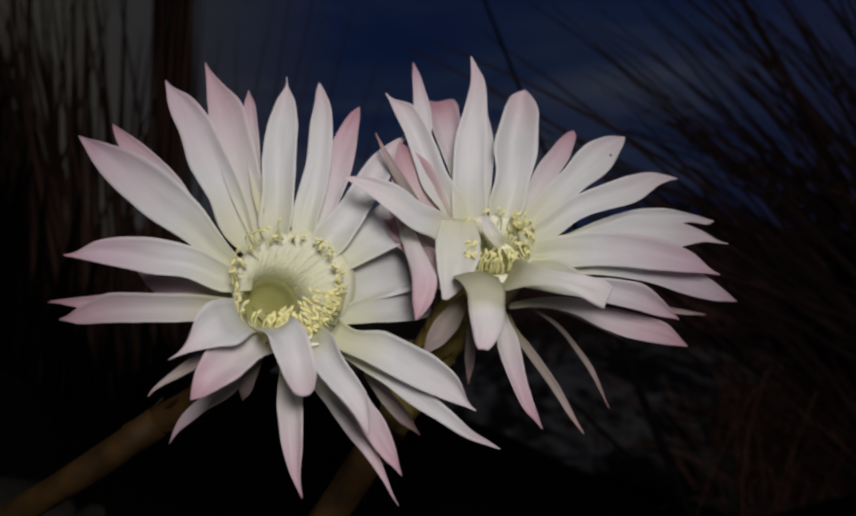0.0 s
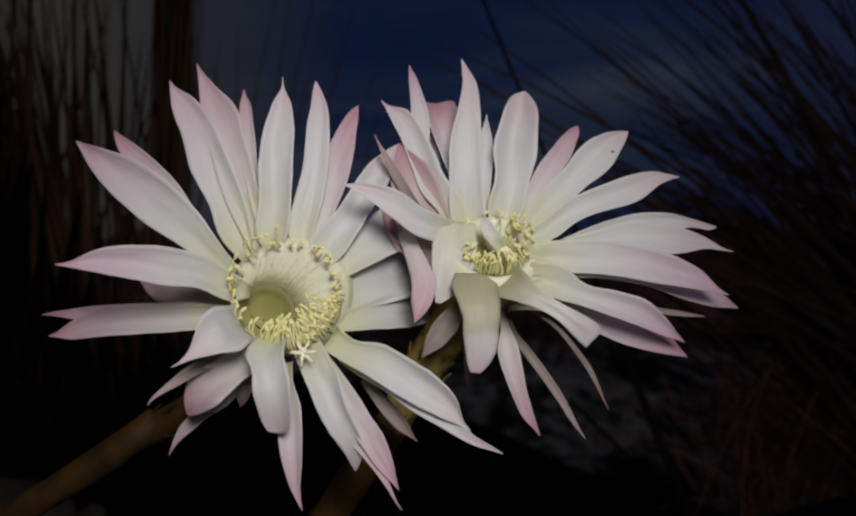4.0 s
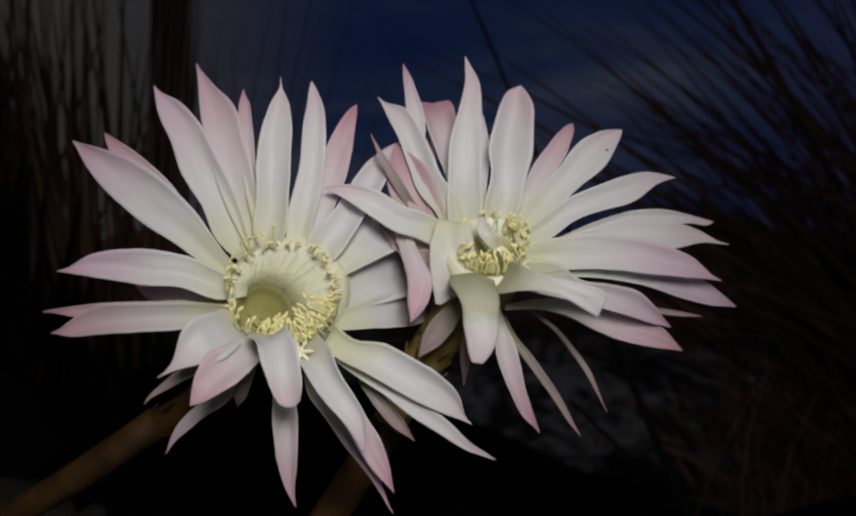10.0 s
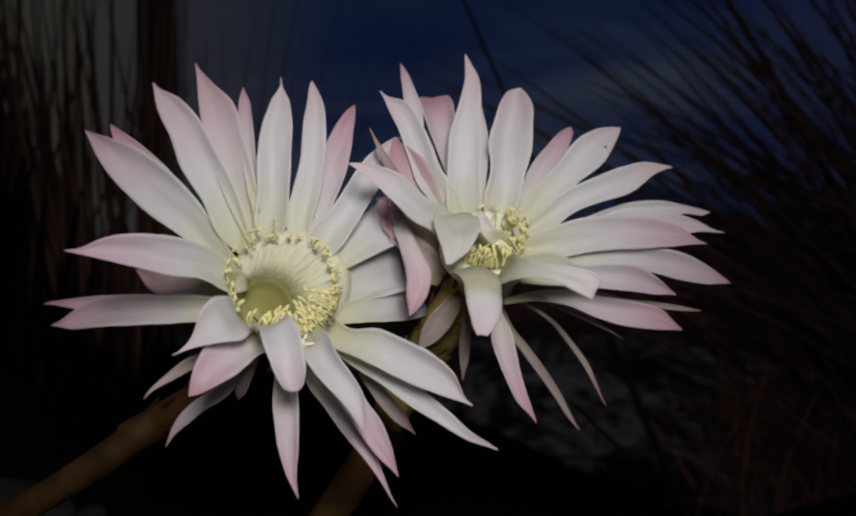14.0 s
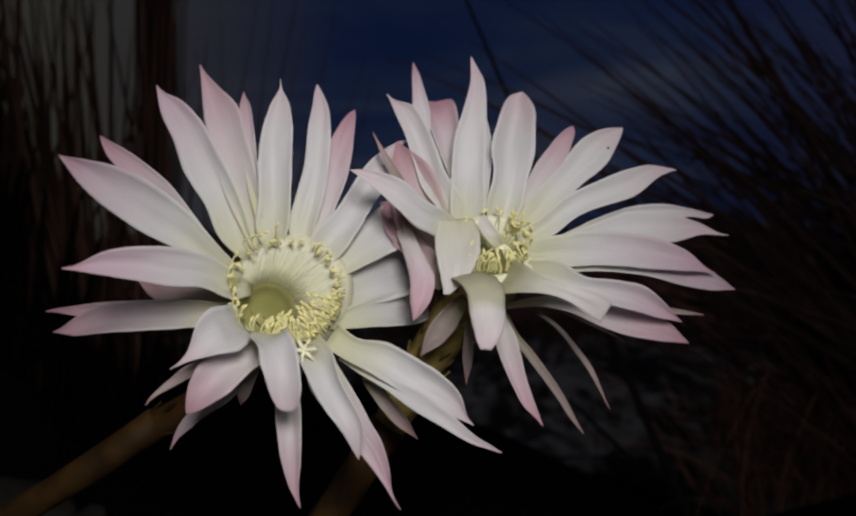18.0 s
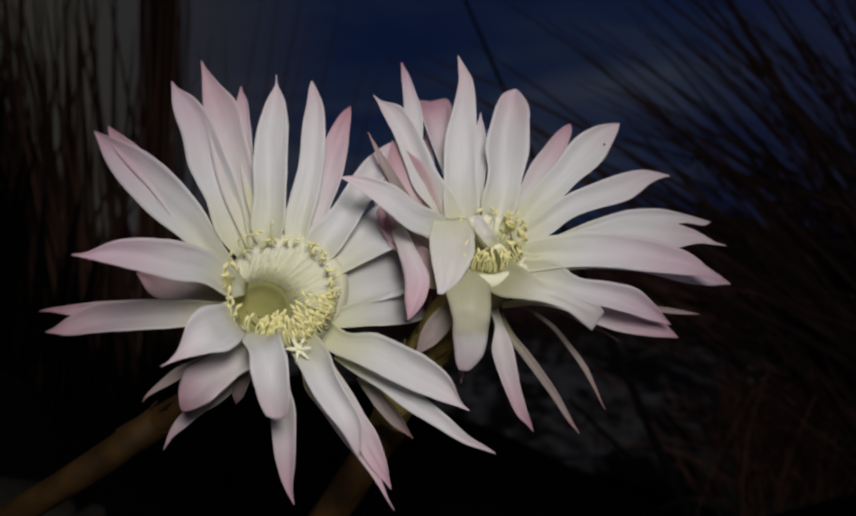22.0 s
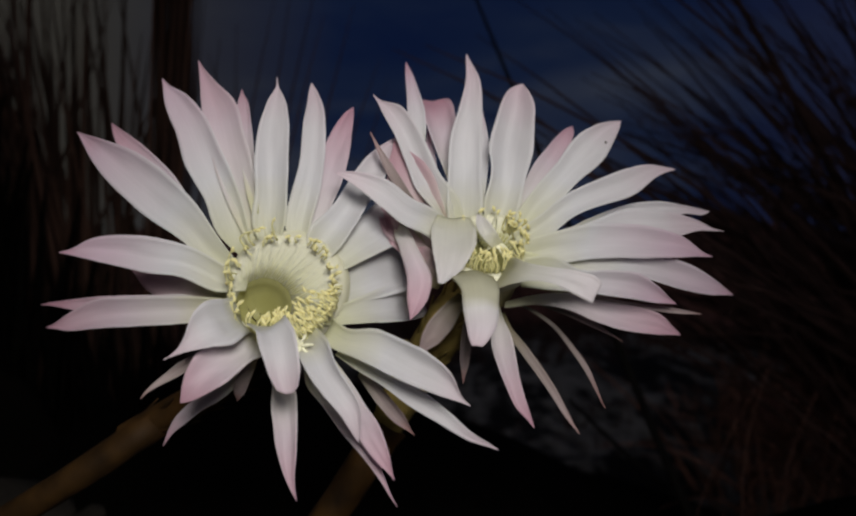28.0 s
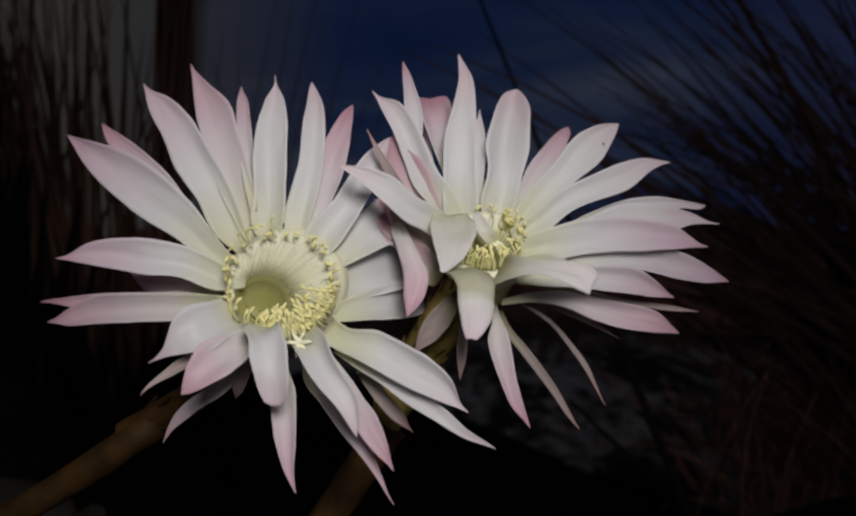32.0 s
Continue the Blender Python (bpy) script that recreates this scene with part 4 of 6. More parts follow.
rj = petal(R, "petal", (18.2, 9.0, -4.1), (96.3, 26.0, 11.8), 11.5, white_mat, dip=3, a=(-3.5, -8.5, -11.2, -13.8, -11, -6.4, -1.7), b=(3.7, 0.4, -0.5, -0.7, 0.5, -1.3, -0.5))
rk = petal(R, "petal", (12, -3, -3), (89.1, 20.0, 3.8), 14.3, petal_mat, dip=3, a=(-6, -9.1, -11.5, -11.8, -10.2, -6.9, -1.8), b=(6.2, 3.5, 1.6, 1.4, 1.5, 0.8, 0.3))
rl = petal(R, "petal", (13, -4, -6), (101.4, 28.0, -14.5), 12.4, petal_mat, dip=3, a=(-5, -4, -6.5, -9.3, -9.6, -6, -2.5), b=(5.5, 1.4, -0.8, -0.7, 1.5, 1.8, 0.7))
rm = petal(R, "petal", (12, -5, -9), (75.1, 10.0, -21.3), 12.4, petal_mat, dip=3, a=(-5.6, -8.2, -5.1, -7, -8, -4.6, -1.7), b=(5, 4.5, 3.2, 2.6, 2, 1.4, 0.5))
rm2 = petal(R, "petal", (21.5, 10.0, -14.5), (87.8, 26.0, -25.5), 4.7, sepal_mat, dip=3, a=(-1.2, -1.2, -0.6, 0.4, -0.1, -0.3, -0.2), b=(1.1, 1.3, 1.5, 2.1, 2.2, 1.6, 0.7))
rn = petal(R, "petal", (7.7, 8.5, -20.6), (78.3, 16.0, -34.0), 9.6, pink_mat, dip=3, a=(-0.9, -5.4, -7.8, -7.2, -7.4, -6.4, -2.6), b=(1.6, -1.4, -1.7, 1.4, 2.5, 1.7, 0.7))
ro = petal(R, "petal", (5.5, -7.0, -7.0), (33.8, -32.0, -18.8), 14.0, hem_mat, dip=8, a=(-3.8, -4.2, -3.4, -4.0, -5.8, -7.6, -8.4), b=(9.5, 8.6, 5.2, 2.0, 0.2, 0.2, 0.2), end=(-7.6, 0.1), hollow=0.2, rib=0)
rp = petal(R, "petal", (-2.8, -9.0, -7.9), (-4.1, -34.0, -33.3), 12.0, lip_mat, dip=0, knee=(0.42, 8.5), a=(-4.5, -5.5, -6.4, -6.6, -6.6, -5.6, -3.6), b=(10.5, 11.6, 9.2, 6.5, 5.4, 3.8, 2.9), end=(-1.6, 1.8), hollow=-0.2, rib=0)
rq = petal(R, "petal", (4.2, 15.0, -21.0), (20.4, 10.0, -69.2), 9.2, pink_mat, dip=3, a=(-2, -1.5, -2.2, -1, -0, 0, -0.1), b=(1.9, 1.6, 5.9, 6.3, 5.7, 4.3, 1.6))
rr = petal(R, "petal", (8.0, 18.0, -24.4), (37.6, 14.0, -70.8), 3.2, sepal_mat, dip=3, a=(-0.7, 0.6, -0.4, -1, -1.2, -0.6, -0.2), b=(0.6, 3.5, 3, 2.3, 1.7, 1.5, 0.8))
rs = petal(R, "petal", (10.8, 18.0, -19.7), (49.2, 22.0, -62.6), 1.8, sepal_mat, dip=3, a=(-0.3, -4.4, -6.6, -6.5, -5.6, -2.9, -1), b=(0.2, -3, -5, -4.5, -3.4, -1.6, -0.4))
rs2 = petal(R, "petal", (16.3, 20.0, -19.2), (55.8, 24.0, -36.3), 2.3, sepal_mat, bow=-1.2, dip=3, widest=0.55, neck=0.5)
rt = petal(R, "petal", (-12.8, 1.5, 11.6), (-15.7, -19.0, -12.0), 15, cream_mat, dip=3, a=(-7.0, -8.6, -9.8, -10.2, -8.8, -6.2, -3.2), b=(5.0, 5.8, 6.2, 5.6, 4.2, 2.6, 1.4), end=(-1.0, 1.0), hollow=0.25)
ru = petal(R, "petal", (-32.5, 14.0, 11.0), (-27.7, -12.0, -25.1), 9, pink_mat, dip=6, a=(-1.5, -3.4, -5.0, -7.4, -9.6, -7.6, -3.8), b=(1.5, 2.4, 1.4, 0.2, -0.6, 0.2, 0.1), hollow=-0.25)
ru2 = petal(R, "petal", (-17.0, 12.0, -3.0), (-37.9, 16.0, 12.4), 16.0, dusky_mat, bow=0.0, dip=3, widest=0.55, neck=0.5)
rz = petal(R, "petal", (-16.3, 14.0, 1.2), (-34.5, 16.0, 42.5), 17.7, dusky_mat, bow=-1.2, dip=3, widest=0.55, neck=0.5)
rv = petal(R, "petal", (-8.2, 8.0, -17.6), (-25.4, 10.0, -40.2), 8.6, sepal_mat, bow=0.0, dip=3, widest=0.5, neck=0.5)
rw = petal(R, "petal", (-6.4, 15.0, -25.2), (-8.1, 8.0, -50.6), 4.1, sepal_mat, bow=0.0, dip=3, widest=0.55, neck=0.5)
rx = petal(R, "petal", (-20.1, 18.0, 8.7), (-43.0, 4.0, 44.1), 3.8, sepal_mat, bow=-2.0, dip=3, widest=0.55, neck=0.5)
ry = petal(R, "petal", (-18.0, 18.0, 8.7), (-21.6, 40.0, 50.6), 4.4, petal_mat, bow=0.0, dip=3, widest=0.55, neck=0.5)
rz2 = petal(R, "petal", (-17.0, 14.0, -3.0), (-36.7, 18.0, 24.6), 15.7, dusky_mat, bow=0.0, dip=3, widest=0.55, neck=0.5)
ru3 = petal(R, "petal", (-15.6, 10.0, -12.4), (-31.1, 14.0, -1.6), 13.8, dusky_mat, bow=0.0, dip=3, widest=0.55, neck=0.5)
rz3 = petal(R, "petal", (-15.4, 16.0, -0.9), (-41.5, 20.0, 19.0), 19.2, dusky_mat, bow=0.0, dip=3, widest=0.55, neck=0.5)
rs0 = petal(R, "petal", (4.6, -3.0, 0.8), (-3.4, -3.0, 12.8), 5.4, cream_mat, bow=-1.0, dip=3, widest=0.55, neck=0.8, sharp=0.7)


# ---- stones ----
def stone(x, y, z, rx, ry, rz, seed):
    bm = bmesh.new()
    bmesh.ops.create_icosphere(bm, subdivisions=3, radius=1.0)
    for v in bm.verts:
        k = 1 + 0.22 * noise.noise(v.co * 1.7 + Vector((seed, 0, 0))) + 0.06 * noise.noise(v.co * 6 + Vector((0, seed, 0)))
        v.co = Vector((v.co.x * rx * k, v.co.y * ry * k, v.co.z * rz * k))
    me = bpy.data.meshes.new("stone")
    bm.to_mesh(me)
    bm.free()
    me.materials.append(rock_mat)
    for p in me.polygons:
        p.use_smooth = True
    ob = new("stone", me)
    ob.location = (x, y, z)
    return tagged(ob, "rough grey-brown stone on the earth bed", "stone", "stones on the bed")


stone(-0.350, 0.68, 0.135, 0.085, 0.05, 0.040, 3)
stone(-0.262, 0.68, 0.115, 0.045, 0.04, 0.040, 7)


# A small dark blemish near one petal's tip.
def blemish(ob, along, side, size):
    d = REST[ob][1]
    s = d.cross(Vector((0, -1, 0.15))).normalized()
    n = s.cross(d).normalized()
    best = min(ob.data.vertices, key=lambda v: (v.co - d * along - s * side / 1000).length - 0.2 * v.co.dot(n))
    bm = bmesh.new()
    bmesh.ops.create_icosphere(bm, subdivisions=2, radius=size / 1000)
    me = bpy.data.meshes.new("blemish")
    for v in bm.verts:
        v.co = Vector((v.co.x * 0.7, v.co.y * 0.25, v.co.z * 1.3))
    bm.to_mesh(me)
    bm.free()
    me.materials.append(hair_mat)
    child("blemish", me, ob, best.co, "tiny dark brown spot")


blemish(rh, 0.82, 3.2, 0.9)


# ---- movement ----
def motions():
    walk(L, drift(L, [(0, 1.9, 1.6), (0.5, -0.2, 2.5), (1, -0.2, -0.4), (1.5, 1.3, 0.9), (2, -0.3, 1.3), (2.5, 0.3, 0.7), (3, -1.0, -0.0), (3.5, 1.0, -1.3), (5.5, 0.9, 1.2), (6, 0.6, -1.2), (6.5, 0.6, 1.2), (7, 0.3, 0.3), (7.5, -1.8, 0.3), (8, 1.2, 2.1), (8.5, -0.9, -0.3), (9, 0.3, -0.6), (9.5, 0.3, 2.1), (10, 0.0, -0.6), (10.5, -2.7, 1.8), (11, 0.3, 2.4), (11.5, -1.8, -0.0), (12, 0.0, 1.5), (12.5, 0.3, 0.9), (13, -3.9, -0.6), (13.5, 0.3, 1.2), (14, 0.3, 1.8), (14.5, -1.8, -1.2), (16.5, 0.6, 0.3), (17, 0.6, -0.3), (17.5, -2.1, 1.2), (18, 1.2, -0.0), (18.5, -0.6, 2.1), (19, 0.0, -0.0), (19.5, 0.0, 1.2), (20, -0.6, 1.5), (20.5, -0.9, 1.5), (21, -0.9, 1.5), (21.5, 1.5, -0.6), (22, -0.6, 0.3), (22.5, -1.2, 2.1), (23, 0.0, 1.8), (23.5, -0.3, 0.9), (24, -0.6, -0.3), (24.5, -0.3, 1.8), (25, 0.6, 1.5), (25.5, -2.1, -0.3), (27.5, -0.6, 0.9), (28, -0.1, 1.5), (28.5, -0.6, 1.6), (29, 0.7, 1.2), (29.5, -1.0, 1.3), (30, -0.6, 1.2), (30.5, 0.9, 1.6), (31, -0.6, 0.9), (31.5, 0.2, 1.3), (32, -0.6, 2.5)]))
    walk(R, drift(R, [(0, 1.9, 0.3), (0.5, 0.0, 0.9), (1, 1.2, -0.6), (1.5, 0.9, 0.6), (2, -1.2, 1.9), (2.5, 0.3, 0.6), (3, -0.3, 0.9), (3.5, 1.6, -0.6), (5.5, 0.9, 0.6), (6, -0.9, -0.0), (6.5, 1.1, 1.2), (7, 0.9, 0.2), (7.5, -1.1, 0.2), (8, 0.6, 2.8), (8.5, -0.5, 0.3), (9, 0.0, 0.2), (9.5, -0.2, 2.5), (10, 0.2, -0.3), (10.5, -2.2, 1.7), (11, -0.2, 1.9), (11.5, -0.9, -0.9), (12, -0.3, 0.9), (12.5, -0.3, 1.7), (13, -2.9, -0.3), (13.5, 0.3, 1.1), (14, -0.2, 1.9), (14.5, -1.4, -0.2), (16.5, 0.8, 0.3), (17, 0.0, 0.6), (17.5, -2.0, 1.4), (18, 1.1, 0.3), (18.5, -0.9, 1.7), (19, 0.0, -0.0), (19.5, 0.0, 1.1), (20, -0.2, 0.9), (20.5, -0.5, -0.0), (21, -1.2, 1.6), (21.5, 0.8, 0.9), (22, -0.8, 0.5), (22.5, -0.9, 0.6), (23, -0.3, 1.1), (23.5, -1.2, 1.9), (24, -0.5, -0.5), (24.5, -0.8, 0.8), (25, 0.2, 0.8), (25.5, -2.0, 0.5), (27.5, 0.0, 0.3), (28, 0.0, 0.6), (28.5, -1.6, 1.6), (29, 0.0, 1.2), (29.5, -0.3, 0.3), (30, -0.3, 0.3), (30.5, 0.0, 0.6), (31, -0.3, 0.3), (31.5, -0.6, 1.2), (32, -1.2, 1.6)]))
    walk(la, swing(la, [(0, 3.6, 1.0), (1, -0.9, -1.0), (2, 2.0, 0.0), (3, 5.0, 2.1), (6, -1.3, -1.0), (7, -1.0, -1.4), (8, 1.5, 0.1), (9, 0.5, 0.0), (10, 3.2, 1.3), (11, 5.4, 1.4), (12, 8.7, 3.1), (13, 1.5, 1.1), (14, 7.8, 2.9), (17, 5.3, 1.0), (18, -3.6, -4.9), (19, 0.0, -0.2), (20, 1.9, -0.1), (21, -9.2, -8.2), (22, 12.2, 4.1), (23, 10.6, 4.2), (24, 5.5, 2.3), (25, 0.9, 0.5), (28, 5.1, 2.6), (29, 2.8, 0.2), (30, 7.0, 3.2), (31, 3.8, 2.2), (32, 1.7, 0.4)]))
    walk(lb, swing(lb, [(0, 1.8, 0.8), (1, 0.8, 0.5), (2, -1.2, -1.3), (3, 5.1, 1.3), (6, -2.2, -0.8), (7, 0.1, 1.4), (8, 0.2, -0.2), (9, -0.8, -0.4), (10, 0.4, -0.4), (11, 5.6, 2.4), (12, 3.7, 1.8), (13, -3.1, 0.7), (14, 2.5, 0.6), (17, 2.2, 1.0), (18, -2.6, -2.2), (19, -0.2, 0.4), (19.5, -0.0, -0.5), (20, 2.0, 0.7), (20.5, 1.0, 0.5), (21, -7.3, -3.2), (21.5, 2.7, -0.5), (22, 2.4, 1.4), (22.5, -0.0, -0.2), (23, 2.8, 1.0), (23.5, 2.3, 1.1), (24, 2.8, 1.7), (24.5, 1.3, 0.1), (25, 0.9, 0.3), (25.5, 0.6, 0.5), (28, 3.4, 1.2), (29, 3.1, 0.8), (30, 3.3, 1.1), (31, 1.3, 1.2), (32, 0.0, 0.2)]))
    walk(lc, swing(lc, [(0, -0.2, -0.9), (1, -5.3, -1.6), (2, -10.7, -5.3), (3, 2.8, 1.3), (6, -2.6, 0.3), (7, -7.5, -3.1), (8, -1.9, -1.2), (9, -2.7, -0.4), (10, -2.8, -0.8), (11, 6.7, -0.0), (12, 1.5, 0.3), (13, -2.1, 0.6), (14, -3.5, -2.0), (16.5, 11.5, 1.9), (17, 1.1, 0.3), (17.5, -2.2, -1.3), (18, -3.0, -1.3), (18.5, 10.5, -0.3), (19, -0.4, -0.0), (19.5, -1.8, -1.6), (20, -0.4, -0.3), (20.5, -1.2, -0.7), (21, -16.4, -9.0), (22, 4.7, 0.1), (23, 5.3, -0.9), (24, -0.6, 0.3), (25, -2.3, -0.8), (28, 0.6, -0.1), (29, 0.5, -0.7), (30, -3.8, -1.1), (31, -3.8, -1.0), (32, -6.2, -3.2)]))
    walk(ld, swing(ld, [(0, 2.0, -0.5), (1, -0.7, 0.1), (2, -4.2, -2.4), (3, -0.4, 1.7), (6, -1.3, 1.3), (7, -3.6, -2.3), (8, 1.3, 0.1), (9, -4.0, -1.3), (10, 0.4, 1.5), (11, 5.1, 0.8), (12, 5.0, 1.8), (13, -0.2, 1.7), (14, -0.3, -0.9), (16.5, -18.8, -7.0), (17, -3.7, -1.0), (17.5, 2.5, 0.3), (18, 0.6, 0.4), (18.5, -3.8, -4.0), (19, -0.2, -0.0), (19.5, 0.2, -0.7), (20, 3.5, 1.6), (20.5, -4.8, -5.3), (21, -8.4, -6.9), (21.5, 4.2, 1.0), (22, 2.9, 1.8), (22.5, -2.2, -3.0), (23, 4.6, 1.3), (24, 1.3, 1.9), (25, -2.4, -1.7), (25.5, 0.5, 0.3), (28, 1.3, 0.5), (29, 1.6, 1.3), (30, -0.9, -1.1), (31, 2.4, 0.5), (32, -1.3, -2.0)]))
    walk(le, swing(le, [(0, -0.9, -2.1), (1, -2.3, -1.0), (2, -3.6, -2.2), (3, -2.1, 0.2), (6, -1.8, 0.7), (7, -1.9, -0.3), (8, -2.2, -1.9), (9, -3.4, -0.6), (10, -1.1, 0.5), (11, -1.5, -2.0), (12, -1.1, -0.6), (13, -0.2, 0.9), (14, -1.5, -1.1), (17, -3.5, -0.3), (18, -2.2, -1.1), (18.5, -2.9, -3.0), (19, 0.0, -0.0), (19.5, -1.5, -1.3), (20, -0.4, -0.8), (21, -3.8, -2.6), (22, -1.5, 0.8), (23, -0.7, -2.0), (24, -0.7, 0.1), (25, -2.9, -2.3), (28, -1.6, -1.7), (29, -2.2, -1.1), (30, -2.2, -1.6), (31, -0.7, -1.2), (32, -1.3, -1.5)]))
    walk(lf, swing(lf, [(0, -0.6, -1.5), (1, -1.3, -0.8), (2, -4.7, -1.8), (3, -1.2, 0.8), (6, -3.5, 0.7), (7, -4.9, -1.3), (8, -2.1, -1.4), (9, -1.8, 0.0), (10, -1.0, 0.4), (11, 0.3, -0.2), (12, -0.2, 0.5), (13, -2.5, 0.4), (14, -1.2, -1.9), (16.5, 0.3, -0.3), (17, -5.0, -0.3), (17.5, -2.2, 0.0), (18, -2.3, -0.8), (18.5, -1.0, -1.0), (19, 0.0, 0.2), (19.5, -0.9, -0.3), (20, -0.6, -0.3), (20.5, -5.7, -2.2), (21, -6.3, -3.9), (21.5, -1.2, -0.0), (22, -2.1, 0.5), (22.5, -2.5, -1.3), (23, 0.0, -0.9), (24, 0.8, 0.5), (25, -3.7, -1.8), (25.5, -0.6, 1.3), (28, -2.3, -1.6), (29, -1.4, -0.2), (30, -1.7, -1.5), (31, 0.0, -0.3), (32, -2.5, -1.9)]))
    walk(lg, swing(lg, [(0, -0.8, -2.0), (1, -0.5, -1.2), (2, -3.1, -2.3), (3, -0.8, 1.1), (6, -2.6, -0.2), (7, -2.2, -2.2), (8, -2.4, -1.6), (9, -1.8, -0.2), (10, -1.9, 0.7), (11, -2.2, -0.3), (12, -2.8, 0.3), (13, -1.5, 0.4), (14, -2.2, -1.5), (16.5, -12.9, -0.6), (17, -6.8, -1.8), (17.5, -2.9, -0.6), (18, -0.9, -1.1), (18.5, -1.2, -1.2), (19, 0.0, -0.0), (19.5, -0.6, -0.6), (20, -2.1, -0.3), (20.5, -4.5, -5.4), (21, -6.7, -6.1), (21.5, -14.2, 0.4), (22, -1.3, 0.1), (22.5, -1.5, -3.1), (23, 0.6, -1.3), (24, 0.4, 1.2), (25, -4.9, -3.1), (28, -1.8, -2.0), (29, -2.1, -0.7), (30, -3.2, -1.7), (31, -1.3, -0.1), (32, -1.3, -2.8)]))
    walk(lh, swing(lh, [(0, -1.1, -2.5), (1, -0.9, -1.2), (2, -2.9, -2.2), (3, -0.4, 0.9), (6, -1.8, -0.4), (7, -1.2, -1.0), (8, -2.2, -2.1), (9, -0.3, 0.7), (10, -0.4, 0.7), (11, -1.7, -1.4), (12, -1.1, -1.2), (13, 0.6, 1.3), (14, -1.4, -2.0), (16.5, -0.6, 0.1), (17, -2.2, -1.4), (17.5, -1.6, -0.5), (18, -2.2, -2.0), (18.5, -1.3, -1.5), (19, 0.0, 0.2), (19.5, -1.9, -1.2), (20, -2.6, -3.0), (20.5, -1.6, -4.9), (21, -3.1, -3.4), (21.5, -2.9, -0.5), (22, -2.2, -1.0), (22.5, -0.3, -2.5), (23, -0.7, -1.6), (23.5, -2.2, -0.2), (24, 0.7, 1.2), (24.5, -0.9, -2.2), (25, -2.2, -2.5), (25.5, 0.4, 1.2), (27.5, -0.9, -1.9), (28, -1.6, -2.5), (28.5, -2.6, -1.4), (29, -2.1, -0.5), (29.5, -0.8, -1.7), (30, -0.9, -1.8), (30.5, -1.3, -1.4), (31, -0.2, -0.8), (31.5, -2.4, -1.0), (32, -1.3, -2.6)]))
    walk(lm, swing(lm, [(0, -1.7, 0.7), (1, -6.1, -3.9), (2, -1.4, -2.7), (3, 3.2, 0.8), (6, -3.0, -4.4), (7, -5.6, -3.9), (8, -0.4, -0.4), (9, 0.1, -1.9), (10, -2.9, -2.9), (11, 0.5, 1.2), (12, 0.8, 2.2), (13, -5.5, -3.4), (14, 1.3, 2.1), (17, 3.2, 1.0), (18, -0.9, -2.3), (19, 0.0, -0.0), (19.5, -10.0, -5.9), (20, -2.3, -0.5), (20.5, -3.9, 0.6), (21, -11.2, -9.8), (22, 4.9, 2.4), (23, 0.8, 2.3), (24, -1.5, -0.5), (25, -1.9, -1.4), (28, -1.1, 1.8), (29, 1.1, -0.2), (30, 1.1, 1.9), (31, 0.2, 1.6), (32, -4.2, -1.1)]))
    walk(lm2, swing(lm2, [(0, -0.6, 0.3), (1, -2.2, -1.4), (2, -0.5, -1.0), (3, 1.1, 0.3), (6, -1.0, -1.5), (7, -2.0, -1.4), (8, -0.2, -0.1), (9, 0.0, -0.7), (10, -1.0, -1.0), (11, 0.2, 0.4), (12, 0.3, 0.8), (13, -1.9, -1.2), (14, 0.5, 0.7), (17, 1.1, 0.3), (18, -0.3, -0.8), (19, 0.0, 0.0), (19.5, -3.5, -2.0), (20, -0.8, -0.2), (20.5, -1.4, 0.2), (21, -3.9, -3.4), (22, 1.7, 0.8), (23, 0.3, 0.8), (24, -0.5, -0.2), (25, -0.7, -0.5), (28, -0.4, 0.6), (29, 0.4, -0.1), (30, 0.4, 0.7), (31, 0.1, 0.5), (32, -1.5, -0.4)]))
    walk(ln, swing(ln, [(0, 1.7, 1.8), (1, 1.8, 1.3), (2, 1.8, -0.6), (3, 0.3, -0.6), (6, 1.0, -0.6), (7, 1.8, 0.5), (8, 1.4, 0.7), (9, 1.4, -0.8), (10, 1.5, 0.2), (11, 2.4, 1.2), (12, 2.1, 0.9), (13, -0.4, -1.3), (14, 1.8, 1.0), (16.5, 0.4, -1.5), (17, 1.5, 0.1), (17.5, 0.1, -1.2), (18, 1.6, -0.2), (18.5, 0.7, 0.1), (19, 0.0, -0.0), (19.5, 0.4, -0.6), (20, 1.0, -0.5), (20.5, 0.7, 1.4), (21, 0.1, 0.1), (21.5, 2.0, -0.3), (22, 1.1, -0.3), (22.5, 0.7, 0.7), (23, 1.9, 1.2), (23.5, 1.1, -1.2), (24, 1.0, 0.3), (24.5, 0.7, 0.7), (25, 1.9, 0.7), (25.5, 0.7, 0.1), (28, 1.2, 0.9), (29, 1.9, 0.4), (30, 1.7, 0.8), (31, 0.6, 0.9), (32, 1.3, 1.0)]))
